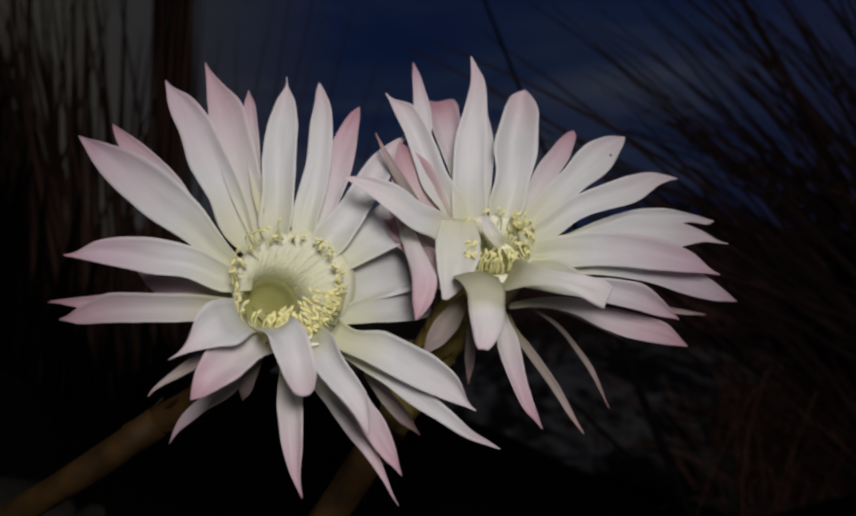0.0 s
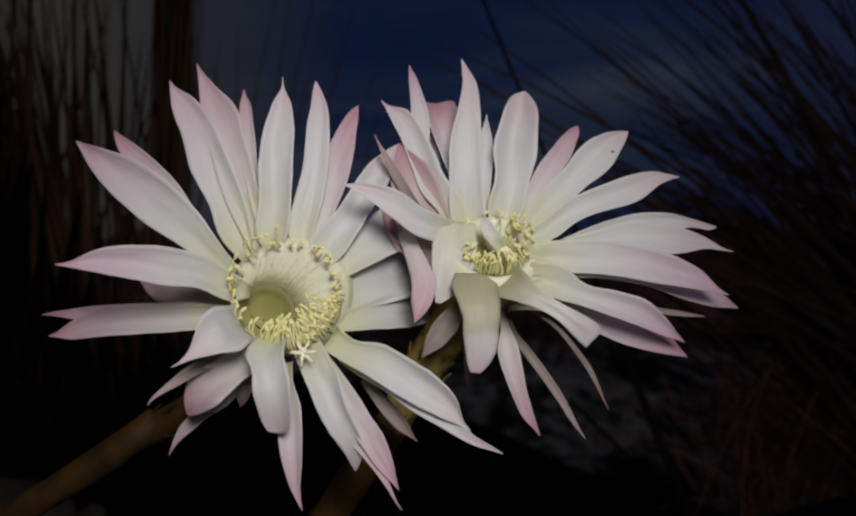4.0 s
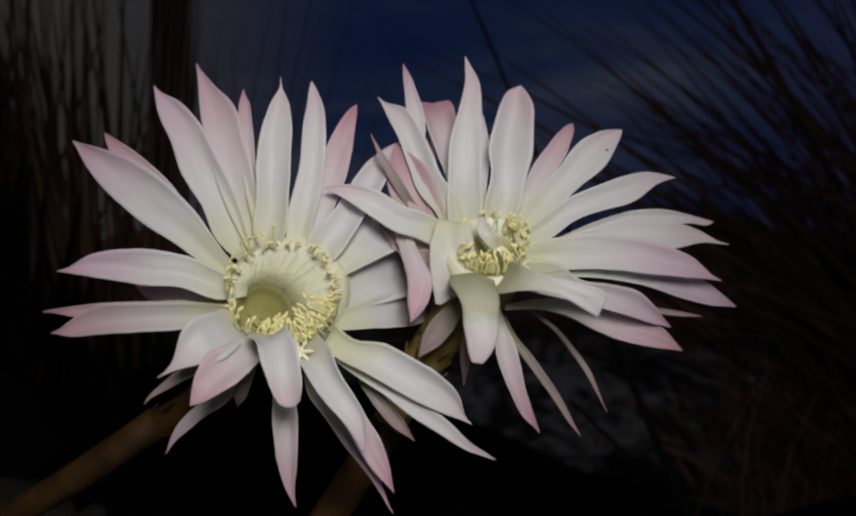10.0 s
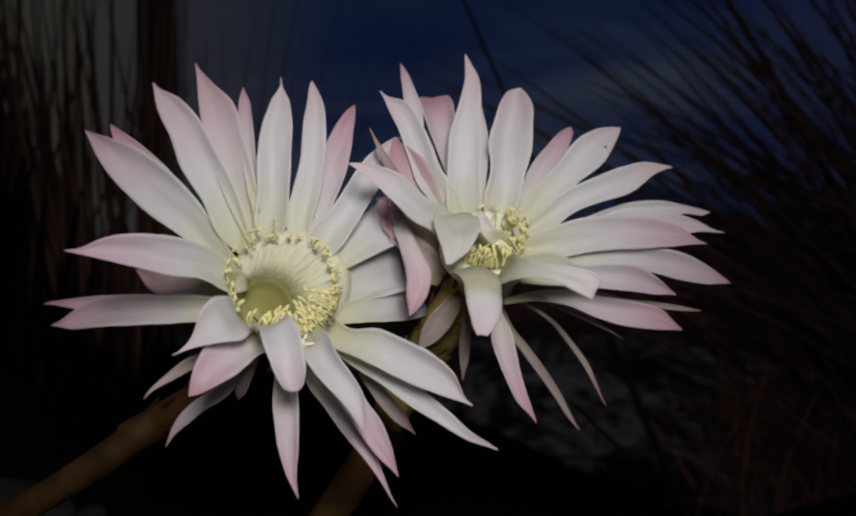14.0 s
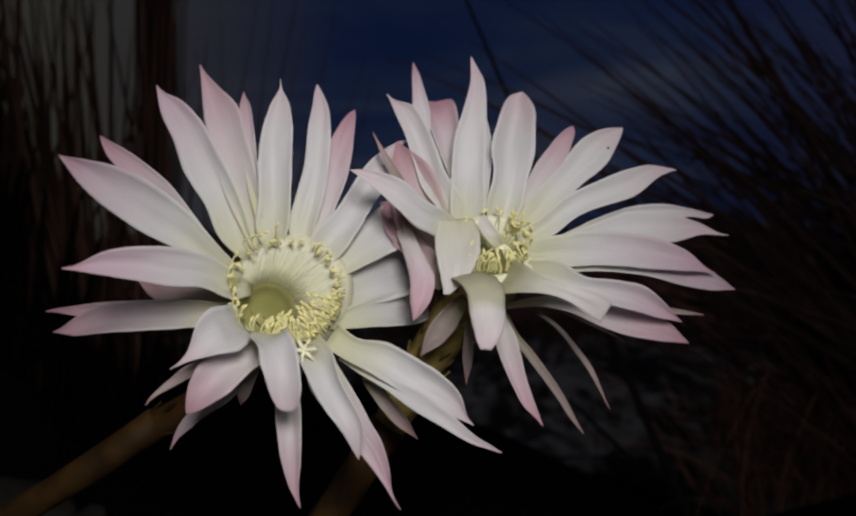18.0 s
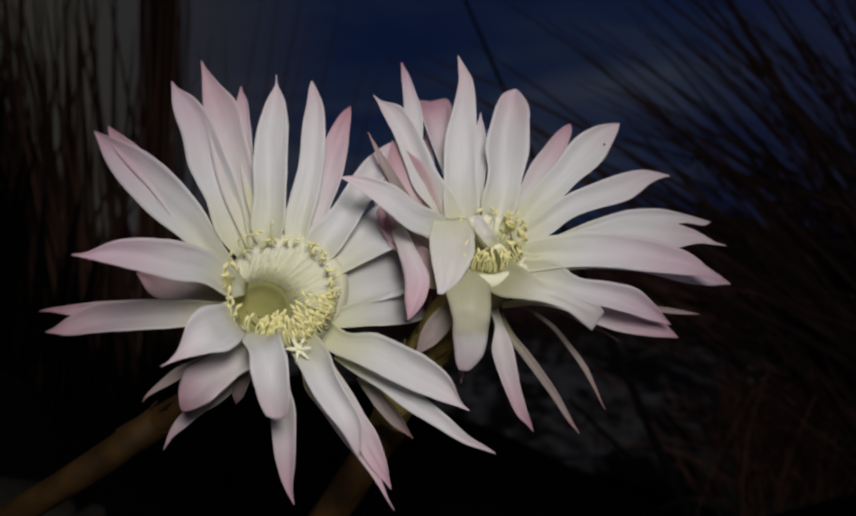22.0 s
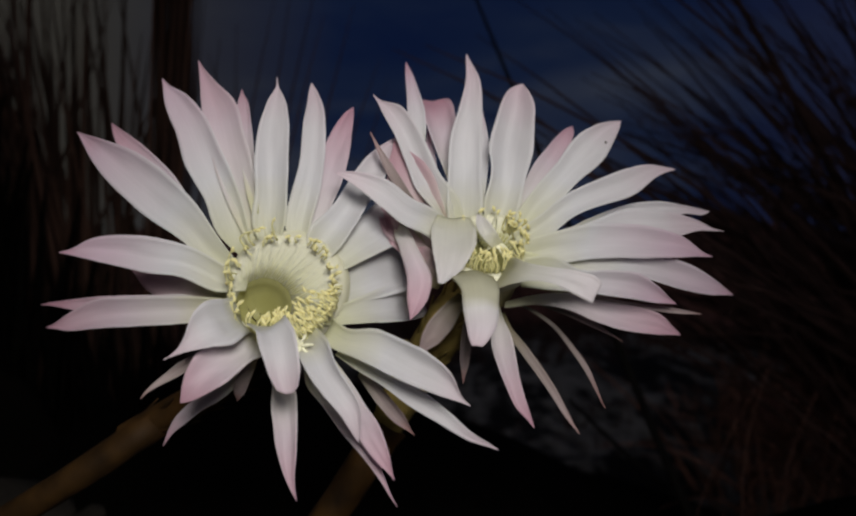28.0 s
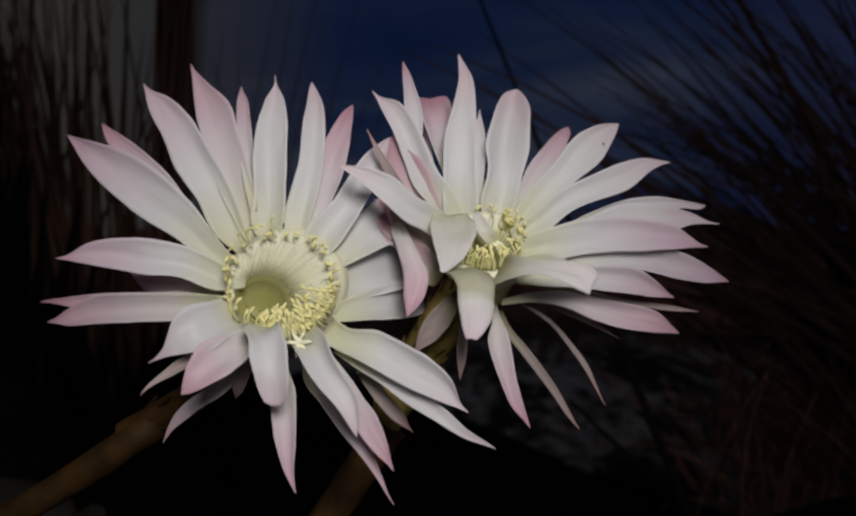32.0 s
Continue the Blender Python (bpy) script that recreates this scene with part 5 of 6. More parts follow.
    walk(lo, swing(lo, [(0, 2.0, 3.5), (1, -0.8, 0.3), (2, 0.5, 0.2), (3, -1.5, -0.2), (6, 0.2, -0.6), (7, 0.5, 0.7), (8, 0.4, 0.9), (9, -0.3, -1.6), (10, 0.8, 0.4), (11, 0.9, 1.8), (12, -0.2, 0.9), (13, -2.4, -1.6), (14, 0.5, 1.0), (16.5, -0.3, -0.9), (17, 0.2, -0.7), (17.5, -0.0, 0.0), (18, 0.4, 0.2), (18.5, -0.6, -0.3), (19, -0.2, 0.2), (19.5, 0.6, 0.9), (20, -0.6, 0.5), (20.5, -1.2, 1.5), (21, -1.1, -0.9), (21.5, 1.5, -0.6), (22, -0.8, -0.1), (22.5, -0.3, 3.1), (23, 0.0, 1.6), (23.5, 0.0, -1.5), (24, 0.0, 0.9), (24.5, -0.9, 1.2), (25, -0.4, -0.3), (25.5, -0.6, 0.3), (28, -0.9, 0.5), (29, 1.2, 0.2), (30, 0.4, 2.0), (31, -0.6, 1.3), (32, 0.0, 1.6)]))
    walk(lp, swing(lp, [(0, -0.7, 0.6), (1, -5.4, -3.7), (2, 1.0, -0.5), (3, 1.0, 0.9), (6, -0.9, -3.0), (7, -6.3, -4.4), (8, -1.8, -0.7), (9, 0.4, -1.8), (10, -2.5, -3.2), (11, -0.3, 1.2), (12, 2.1, 1.7), (13, -1.8, -3.0), (14, 2.2, 1.8), (16.5, -0.2, -1.2), (17, 2.9, -0.4), (17.5, -1.9, -2.3), (18, 0.5, -0.9), (18.5, 0.9, 0.7), (19, 0.2, -0.2), (19.5, -4.6, -3.1), (20, -2.3, -1.5), (20.5, -3.5, 0.4), (21, -2.0, -2.3), (21.5, -0.8, -7.8), (22, -0.9, -0.5), (22.5, -4.3, -0.1), (23, -0.5, 0.9), (24, -0.5, -0.8), (25, 2.9, 0.8), (28, -0.4, 0.6), (29, 0.7, -0.7), (30, -0.2, 0.9), (31, -1.6, -0.3), (32, -4.8, -1.4)]))
    walk(lq, swing(lq, [(0, 0.4, 1.3), (0.5, 0.9, 0.6), (1, 0.2, 0.4), (1.5, 0.9, 0.5), (2, 0.5, -0.2), (2.5, 1.0, 1.2), (3, 0.3, 0.2), (3.5, 0.9, 0.6), (5.5, 1.3, 1.1), (6, 0.6, -0.3), (6.5, 1.3, 0.8), (7, 0.7, 0.5), (7.5, 1.0, 0.5), (8, 0.6, 0.2), (8.5, 1.0, -0.1), (9, 0.3, -0.6), (9.5, 1.6, 0.2), (10, -0.2, -0.2), (10.5, 0.7, 0.2), (11, 0.5, 0.5), (11.5, 0.2, -0.1), (12, 0.0, 0.1), (12.5, 1.6, 0.7), (13, -0.2, -1.0), (13.5, 1.0, 1.0), (14, 0.7, 0.3), (14.5, 0.7, -0.1), (16.5, 1.3, 0.4), (17, 0.4, -0.3), (17.5, 1.0, -0.7), (18, 0.4, -0.0), (18.5, 1.3, 0.5), (19, 0.0, -0.0), (19.5, 1.3, 0.5), (20, 0.4, 0.1), (20.5, 0.4, 1.1), (21, 0.5, 0.1), (21.5, 1.6, 0.2), (22, 0.0, -0.1), (22.5, 0.7, 1.3), (23, 0.2, 0.5), (23.5, 1.6, -0.4), (24, -0.6, -0.3), (24.5, 0.4, 0.5), (25, 0.4, 0.1), (25.5, 1.0, 0.2), (28, -0.0, 0.6), (29, 0.6, -0.4), (30, -0.4, -0.0), (31, -0.6, -0.1), (32, 0.4, 0.8)]))
    walk(lr, swing(lr, [(0, 1.5, 2.5), (1, 0.7, 1.5), (2, 2.1, 1.7), (3, -1.8, -2.2), (6, -0.2, -3.7), (7, -1.8, -1.8), (8, 1.5, 1.5), (9, 0.3, -2.4), (10, 3.3, 2.8), (11, 0.4, 1.6), (12, 0.6, 1.6), (13, -2.2, -2.0), (14, 2.5, 3.5), (16.5, -0.1, -1.6), (17, 2.4, 0.5), (17.5, 1.8, 1.5), (18, 0.7, -0.6), (18.5, 0.4, 1.3), (19, 0.0, -0.0), (19.5, -1.6, -1.9), (20, -0.6, 0.4), (20.5, -0.4, 3.2), (21, -0.3, -0.7), (21.5, 0.7, -2.7), (22, -2.0, -2.3), (22.5, -1.3, 3.0), (23, 1.9, 3.3), (23.5, 0.7, -1.9), (24, 0.4, 1.0), (24.5, 1.0, 3.5), (25, 1.3, 0.3), (25.5, -1.9, -1.9), (28, 0.1, 1.5), (29, -0.2, -1.9), (30, 2.0, 4.0), (31, 0.2, 1.2), (32, 0.9, 3.3)]))
    walk(ls, swing(ls, [(0, 0.0, 1.6), (1, 0.2, 0.5), (2, 0.7, 0.2), (3, 0.5, -0.2), (6, 0.8, -0.8), (7, 0.9, 0.9), (8, 1.0, 1.1), (9, 0.1, -0.6), (10, -0.6, -1.4), (11, 0.5, 0.8), (12, 0.0, 0.1), (13, -0.6, -1.2), (14, 0.1, -0.0), (16.5, 1.3, 0.4), (17, 0.6, -0.5), (17.5, 1.0, -0.2), (18, 1.0, 0.8), (18.5, 1.0, 1.1), (19, -0.2, -0.4), (19.5, 1.3, 0.8), (20, 0.2, 0.7), (20.5, -0.6, 1.7), (21, 0.1, 0.3), (21.5, 2.3, 0.1), (22, 0.2, 0.5), (22.5, -0.3, 1.7), (23, 0.2, 1.0), (23.5, 2.3, 0.5), (24, -0.4, 0.3), (24.5, -0.3, 1.1), (25, 0.6, 0.5), (25.5, 0.7, 0.1), (28, -0.5, 0.7), (29, 1.1, -0.0), (30, -0.6, -0.0), (31, -0.6, 0.3), (32, 0.0, 1.0)]))
    walk(lt, swing(lt, [(0, 4.4, 2.7), (1, -2.9, -4.5), (2, 2.0, 0.9), (3, -3.5, -6.2), (6, -2.3, -6.9), (7, -4.7, -8.7), (8, 2.5, 4.5), (9, 0.6, 0.5), (10, 1.4, 1.3), (11, -1.2, -2.7), (12, 1.4, 3.4), (13, -1.8, -0.4), (14, 2.4, 4.0), (16.5, 0.5, -1.1), (17, -0.2, -0.2), (17.5, 0.8, 0.6), (18, -0.2, -0.5), (18.5, 0.5, 1.1), (19, -0.4, -0.0), (19.5, -3.3, 0.6), (20, -0.4, 0.8), (21, -1.8, -1.9), (22, -2.1, -3.1), (23, 0.9, 3.0), (23.5, 0.8, -1.6), (24, -0.2, 0.3), (24.5, -0.3, 6.3), (25, 0.9, 3.3), (25.5, -0.8, -0.8), (28, 0.8, 3.6), (29, 2.0, 1.6), (30, 0.5, 3.2), (31, 0.2, 3.4), (32, -2.7, -1.1)]))
    walk(lu, swing(lu, [(0, 0.2, 2.1), (1, 1.1, -0.1), (2, 0.8, 0.9), (3, 1.2, 1.1), (6, 0.9, -0.3), (7, 0.8, 0.6), (8, 1.5, 1.7), (9, 0.6, -0.5), (10, 0.2, -0.5), (11, 1.2, 2.2), (12, 0.4, 0.4), (13, -0.8, -0.9), (14, 0.6, 1.6), (16.5, 0.9, 0.7), (17, 1.1, -0.8), (17.5, 0.9, 0.5), (18, 0.4, -0.0), (18.5, 0.6, 1.9), (19, 0.0, -0.0), (19.5, 0.6, 2.2), (20, 0.6, 1.2), (20.5, -1.1, 1.0), (21, 0.7, 0.4), (21.5, 1.7, 0.2), (22, 0.2, -1.0), (22.5, -1.1, 2.7), (23, 0.2, 2.4), (23.5, 2.0, 2.2), (24, -0.2, -0.3), (24.5, -0.9, 2.4), (25, 0.9, 0.8), (25.5, 0.3, 0.5), (28, 0.3, 1.2), (29, 1.1, 1.1), (30, 0.4, 1.1), (31, -0.2, 1.0), (32, 0.6, 2.6)]))
    walk(lv, swing(lv, [(0, 0.0, 1.5), (1, 0.1, -1.0), (2, -0.8, -1.7), (3, -2.0, -7.5), (6, -2.6, -10.5), (7, -3.2, -8.7), (8, 0.3, -0.6), (9, -0.6, -1.7), (10, 0.5, -1.7), (11, 0.2, -2.7), (12, 0.0, -1.0), (13, -1.1, -3.5), (14, 0.2, 2.2), (17, -0.9, -3.7), (18, -2.3, -4.9), (19, -0.3, -0.5), (20, -1.2, -1.0), (21, -0.4, -2.7), (22, -0.7, -4.3), (23, -0.3, 0.5), (24, -1.6, -0.2), (25, 0.0, -2.4), (28, -1.1, -1.0), (29, 0.0, -1.2), (30, -0.7, -1.6), (31, -1.2, -0.5), (32, -1.2, -0.2)]))
    walk(lv2, swing(lv2, [(0, 1.1, 2.3), (1, 0.9, -0.5), (2, 1.0, 0.2), (3, 1.5, 2.0), (6, -0.9, -2.3), (7, 0.6, -1.5), (8, 1.8, 1.5), (9, 1.0, -3.4), (10, 0.5, -1.3), (11, 1.7, 0.7), (12, 0.7, 0.1), (13, 0.7, -1.6), (14, 1.7, 1.8), (17, 1.6, -2.4), (18, -0.6, -3.1), (19, 0.2, 0.2), (20, 0.2, -0.8), (21, 0.7, -1.4), (22, 0.2, -1.0), (23, 0.2, 0.5), (24, -0.7, -1.9), (25, 0.9, -1.7), (28, 0.7, 1.0), (29, 1.5, -0.0), (30, 0.7, 0.9), (31, 0.2, -1.2), (32, 0.9, 3.1)]))
    walk(lv3, swing(lv3, [(0, -0.5, 1.4), (1, 1.2, 0.6), (2, 0.3, 0.8), (3, 1.7, 2.4), (6, 0.7, 1.9), (7, 0.5, 0.3), (8, 0.7, 1.5), (9, 1.2, 0.9), (10, 0.4, -0.5), (11, 0.4, 1.8), (12, 0.4, 0.6), (13, 2.2, -0.2), (14, 0.6, 0.9), (16.5, -0.3, 0.8), (17, 0.7, 0.8), (17.5, 0.3, 1.7), (18, 0.9, 1.6), (18.5, 0.0, 1.9), (19, 0.0, 0.0), (20, 1.1, 1.4), (21, 0.8, 0.6), (21.5, -0.8, 1.4), (22, 0.6, 1.2), (22.5, -0.6, -0.0), (23, 0.4, 1.6), (24, 1.1, -0.6), (25, 0.5, 1.0), (25.5, 0.6, 0.5), (28, 1.1, 1.2), (29, 0.6, 1.4), (30, 0.7, 0.5), (31, 0.5, 0.3), (32, 0.5, 0.7)]))
    walk(lw, swing(lw, [(0, -0.4, -0.8), (1, 1.2, -1.2), (2, -0.3, -0.3), (3, -0.5, -1.3), (6, -3.5, -10.3), (7, -1.4, -4.8), (8, 0.5, 0.8), (9, 0.8, -0.3), (10, 0.2, -3.3), (11, -0.1, -0.4), (12, -0.7, 0.8), (13, 0.5, -2.2), (14, 0.1, 0.7), (16.5, -19.3, -8.8), (17, 1.1, -1.3), (17.5, 0.2, -0.2), (18, -0.4, -4.2), (18.5, 0.2, -0.2), (19, 0.0, -0.0), (19.5, -10.4, 0.7), (20, 0.2, -3.0), (20.5, -1.7, -2.7), (21, -0.4, -3.7), (21.5, 0.8, -0.7), (22, -0.2, 0.6), (23, -0.7, -0.0), (24, -0.2, -1.2), (25, 0.4, -1.6), (28, -0.4, 1.0), (29, 0.4, -1.3), (30, 0.0, -0.4), (31, 0.2, 0.1), (32, -0.5, -2.2)]))
    walk(lx, swing(lx, [(0, -0.5, 1.2), (1, 1.2, 0.4), (2, 0.3, 0.6), (3, 1.7, 2.2), (6, 0.7, 1.7), (7, 0.5, 0.1), (8, 0.7, 1.3), (9, 1.2, 0.8), (10, 0.4, -0.7), (11, 0.4, 1.6), (12, 0.4, 0.4), (13, 2.2, -0.4), (14, 0.6, 0.7), (16.5, -0.3, 0.6), (17, 0.7, 0.7), (17.5, 0.3, 1.5), (18, 0.9, 1.5), (18.5, 0.0, 1.8), (19, 0.0, -0.2), (20, 1.1, 1.2), (21, 0.8, 0.4), (21.5, -0.8, 1.2), (22, 0.6, 1.0), (22.5, -0.6, -0.2), (23, 0.4, 1.4), (24, 1.1, -0.8), (25, 0.5, 0.8), (25.5, 0.6, 0.4), (28, 1.1, 1.0), (29, 0.6, 1.3), (30, 0.7, 0.3), (31, 0.5, 0.1), (32, 0.5, 0.5)]))
    walk(ra, swing(ra, [(0, -3.8, -1.4), (1, -3.6, -2.8), (2, -3.4, -1.0), (3, -3.1, -1.8), (6, -3.5, -4.7), (7, -2.6, 0.2), (8, 3.0, 0.6), (9, -2.1, 0.2), (10, -8.8, -4.4), (11, -1.4, 1.1), (12, -3.1, 1.0), (13, -3.1, -0.1), (14, -0.0, 2.0), (16.5, -0.7, -0.6), (17, -2.1, -1.5), (18, -0.6, 1.2), (19, 0.2, -0.0), (20, 0.5, 2.2), (21, -2.3, 0.1), (22, -2.3, -1.4), (22.5, 0.0, 0.9), (23, -0.3, 0.9), (24, -5.4, -1.5), (25, -4.7, -0.3), (28, -4.9, -0.0), (29, -1.5, -0.8), (30, -3.7, 0.5), (31, -2.4, 1.6), (32, -2.3, 1.2)]))
    walk(rb, swing(rb, [(0, -1.3, 1.0), (1, -2.0, 0.2), (2, -3.0, -0.3), (3, -3.6, -1.2), (6, -0.1, -0.4), (7, -2.1, 0.7), (8, -2.6, -1.2), (9, -3.4, -0.2), (10, -2.5, -0.1), (11, -1.3, 0.2), (12, -3.8, 0.3), (13, -3.5, 0.1), (14, -1.3, 0.2), (16.5, -1.9, -0.0), (17, -3.7, -1.1), (17.5, -3.2, -0.8), (18, 0.1, 0.5), (18.5, -2.0, -0.2), (19, 0.0, 0.2), (19.5, -2.0, -0.2), (20, -2.6, 0.1), (20.5, -2.9, -0.3), (21, -3.2, -0.4), (21.5, -0.5, -1.0), (22, -3.3, -0.1), (22.5, -2.0, 0.3), (23, -2.5, 0.1), (23.5, -3.0, -1.3), (24, -3.8, 0.1), (24.5, -3.8, -0.2), (25, -3.4, 0.0), (25.5, -4.1, -1.2), (28, -4.5, 0.4), (29, -0.2, -0.0), (30, -4.2, 0.3), (31, -3.1, -0.3), (32, -3.4, 0.5)]))
    walk(rc, swing(rc, [(0, -0.0, 0.1), (0.5, 0.9, -0.4), (1, -0.5, 0.4), (1.5, -0.2, -0.8), (2, -0.4, -0.9), (2.5, 0.5, -0.4), (3, -4.1, -1.3), (3.5, -1.9, -0.4), (5.5, -0.5, -0.8), (6, 1.9, -0.2), (6.5, -1.0, -1.5), (7, 1.0, 0.3), (7.5, -3.8, -2.0), (8, 0.2, -2.0), (8.5, -2.1, -0.1), (9, -1.6, 0.1), (9.5, -3.1, -2.5), (10, -2.4, 0.1), (10.5, -0.5, -1.3), (11, -1.4, -1.4), (11.5, -1.6, 0.6), (12, -1.0, -1.0), (12.5, -0.9, -1.6), (13, -2.1, 1.0), (13.5, -1.5, -1.6), (14, -3.0, -1.8), (14.5, -3.8, -0.3), (16.5, -0.7, -0.8), (17, -0.2, -0.2), (17.5, -1.0, -0.3), (18, 0.8, 0.1), (18.5, -1.2, -1.3), (19, 0.0, 0.2), (19.5, -1.2, -1.3), (20, -0.3, -0.1), (20.5, -2.1, -0.8), (21, -0.4, -1.1), (21.5, -2.7, -1.5), (22, -2.1, -0.1), (22.5, 0.2, -0.8), (23, -0.1, -0.3), (23.5, -1.5, -1.1), (24, -1.1, 0.7), (25, 0.5, -0.2), (27.5, -2.9, -0.8), (28, -1.1, -0.2), (28.5, -2.9, -0.8), (29, -1.1, -0.5), (29.5, -4.3, -2.5), (30, -0.8, -0.1), (30.5, -2.6, -1.1), (31, -1.9, -0.1), (31.5, -2.6, -1.5), (32, -1.1, -0.8)]))
    walk(re, swing(re, [(0, -0.9, -0.1), (1, -0.7, -0.2), (2, -3.6, -0.7), (3, -3.8, -0.3), (6, -5.5, -1.5), (7, -2.3, -0.2), (8, -3.3, -2.1), (9, -3.7, 0.3), (10, -1.5, 0.3), (11, -0.7, -0.5), (12, -1.2, 0.3), (13, -4.0, 1.2), (14, -1.1, -0.9), (16.5, -3.0, -0.6), (17, -4.5, -0.2), (17.5, -4.3, -1.1), (18, -0.1, -0.3), (18.5, -2.9, -1.8), (19, 0.0, -0.0), (19.5, -2.2, -1.7), (20, -2.9, -0.1), (20.5, -1.7, -0.3), (21, -7.7, -2.5), (21.5, -3.7, -1.2), (22, -3.3, -0.1), (22.5, -2.5, -1.2), (23, -2.9, -0.5), (23.5, -2.5, -2.2), (24, -2.7, 1.6), (24.5, -3.0, -0.8), (25, -1.5, -0.2), (25.5, -2.4, -0.4), (28, -0.9, 0.4), (29, -1.5, -0.2), (30, -2.7, 0.5), (31, -3.1, -0.5), (32, -2.8, -0.6)]))
    walk(rf, swing(rf, [(0, -0.7, -1.2), (1, -0.0, 2.0), (2, -1.3, -0.3), (3, -1.2, -0.1), (6, 1.2, -3.3), (7, 0.1, 1.1), (8, -1.3, -2.4), (9, -1.7, -1.0), (10, -0.8, 1.2), (11, 0.2, -0.0), (12, 0.3, 0.7), (13, 0.8, 3.2), (14, -0.7, -1.8), (16.5, 0.5, 0.4), (17, -2.4, -2.2), (17.5, 0.2, -0.8), (18, -1.2, -1.9), (18.5, 0.0, -2.5), (19, 0.0, 0.2), (19.5, -0.3, -1.4), (20, -1.8, -2.7), (20.5, 1.5, 0.0), (21, 0.0, -1.5), (21.5, -1.5, -4.3), (22, -1.8, -0.9), (22.5, 1.4, 1.0), (23, -0.3, -2.5), (23.5, 0.0, 1.4), (24, 0.3, 1.4), (24.5, 0.8, -3.8), (25, -1.0, -2.4), (25.5, 0.5, 2.2), (27.5, 0.3, -0.6), (28, 0.0, 1.1), (28.5, 0.0, 1.0), (29, -1.7, -0.2), (29.5, 1.3, -1.3), (30, 0.3, 2.7), (30.5, 1.0, -0.3), (31, -0.1, 2.3), (31.5, 0.3, -1.3), (32, -0.9, -2.1)]))
    walk(rg, swing(rg, [(0, -1.2, -2.2), (1, 0.2, 0.9), (2, -0.4, -0.3), (3, 0.3, 1.2), (6, 1.5, -1.4), (7, 0.1, 0.1), (8, -1.8, -2.0), (9, -1.1, -0.2), (10, -0.2, 1.5), (11, -0.1, -1.2), (12, 0.3, -0.1), (13, 1.5, 3.1), (14, -0.3, -2.3), (16.5, -0.3, 0.3), (17, -1.4, -0.7), (17.5, -0.3, 0.1), (18, -0.8, -0.3), (18.5, -0.1, -0.6), (19, 0.0, -0.0), (19.5, -0.8, -0.9), (20, -1.0, -1.9), (20.5, 1.4, 1.3), (21, 0.2, 0.1), (21.5, -2.1, -1.8), (22, -0.0, 0.4), (22.5, 0.9, -0.4), (23, 0.3, -1.2), (23.5, -0.5, 0.3), (24, -0.6, 1.0), (24.5, 0.4, -2.7), (25, -0.2, -2.0), (25.5, 0.4, 1.9), (27.5, -0.1, -0.0), (28, 0.0, -0.7), (28.5, -0.5, 0.3), (29, -1.4, -0.7), (29.5, 0.5, -1.1), (30, 0.8, 1.0), (30.5, 0.2, -1.1), (31, 0.6, 2.2), (31.5, -0.5, -1.1), (32, -0.4, -2.0)]))
    walk(rh, swing(rh, [(0, -0.9, -3.6), (1, -0.2, -0.9), (2, -1.5, 2.6), (3, -1.0, 0.3), (6, 2.3, -0.4), (7, -0.4, 1.4), (8, -2.4, -0.2), (9, -0.7, 0.9), (10, -0.4, -0.1), (11, -1.2, 2.6), (12, -0.3, -0.4), (13, 0.3, 4.3), (14, -0.7, -1.4), (16.5, -1.0, 1.4), (17, -0.9, -1.3), (17.5, -1.0, 1.2), (18, -1.0, 0.1), (18.5, -1.2, 1.9), (19, 0.0, 0.2), (19.5, -1.2, 0.5), (20, -0.7, -2.8), (20.5, -0.3, 4.1), (21, -0.4, 0.1), (21.5, -1.7, -1.0), (22, -0.5, 1.7), (22.5, -0.2, 1.0), (23, -0.3, -1.0), (23.5, -1.8, 3.1), (24, -0.6, 3.3), (24.5, 0.7, -0.5), (25, 0.3, -1.5), (25.5, -0.7, 2.9), (28, -0.7, 2.6), (29, -1.8, 0.2), (30, 0.1, 1.6), (31, -0.5, 3.4), (32, -0.4, 0.5)]))
    walk(ri, swing(ri, [(0, -0.7, -4.4), (1, 0.6, -4.7), (2, -1.5, 0.8), (3, -0.3, -3.3), (6, 2.1, -2.4), (7, -0.1, 0.9), (8, -2.8, 0.3), (9, 0.2, 0.3), (10, 0.1, -3.5), (11, -1.6, -0.9), (12, 0.5, -1.4), (13, -0.5, 2.0), (14, -0.5, -1.5), (16.5, -1.5, 0.7), (17, -0.4, -0.4), (17.5, -0.5, -0.8), (18, -0.3, -1.0), (18.5, -3.0, 3.2), (19, 0.0, -0.2), (19.5, -1.0, -1.1), (20, -1.1, -1.6), (20.5, -1.2, 3.0), (21, -0.4, -2.5), (21.5, -2.2, -1.9), (22, -0.9, -3.5), (22.5, -0.4, 1.0), (23, 0.3, -0.9), (23.5, -3.0, 2.7), (24, -0.2, 2.4), (24.5, -0.2, 1.2), (25, 0.3, -3.4), (25.5, -0.9, 2.2), (28, 0.4, -1.1), (29, -1.3, -1.7), (30, 0.1, 1.4), (31, 0.3, -0.1), (32, -0.6, 0.7)]))
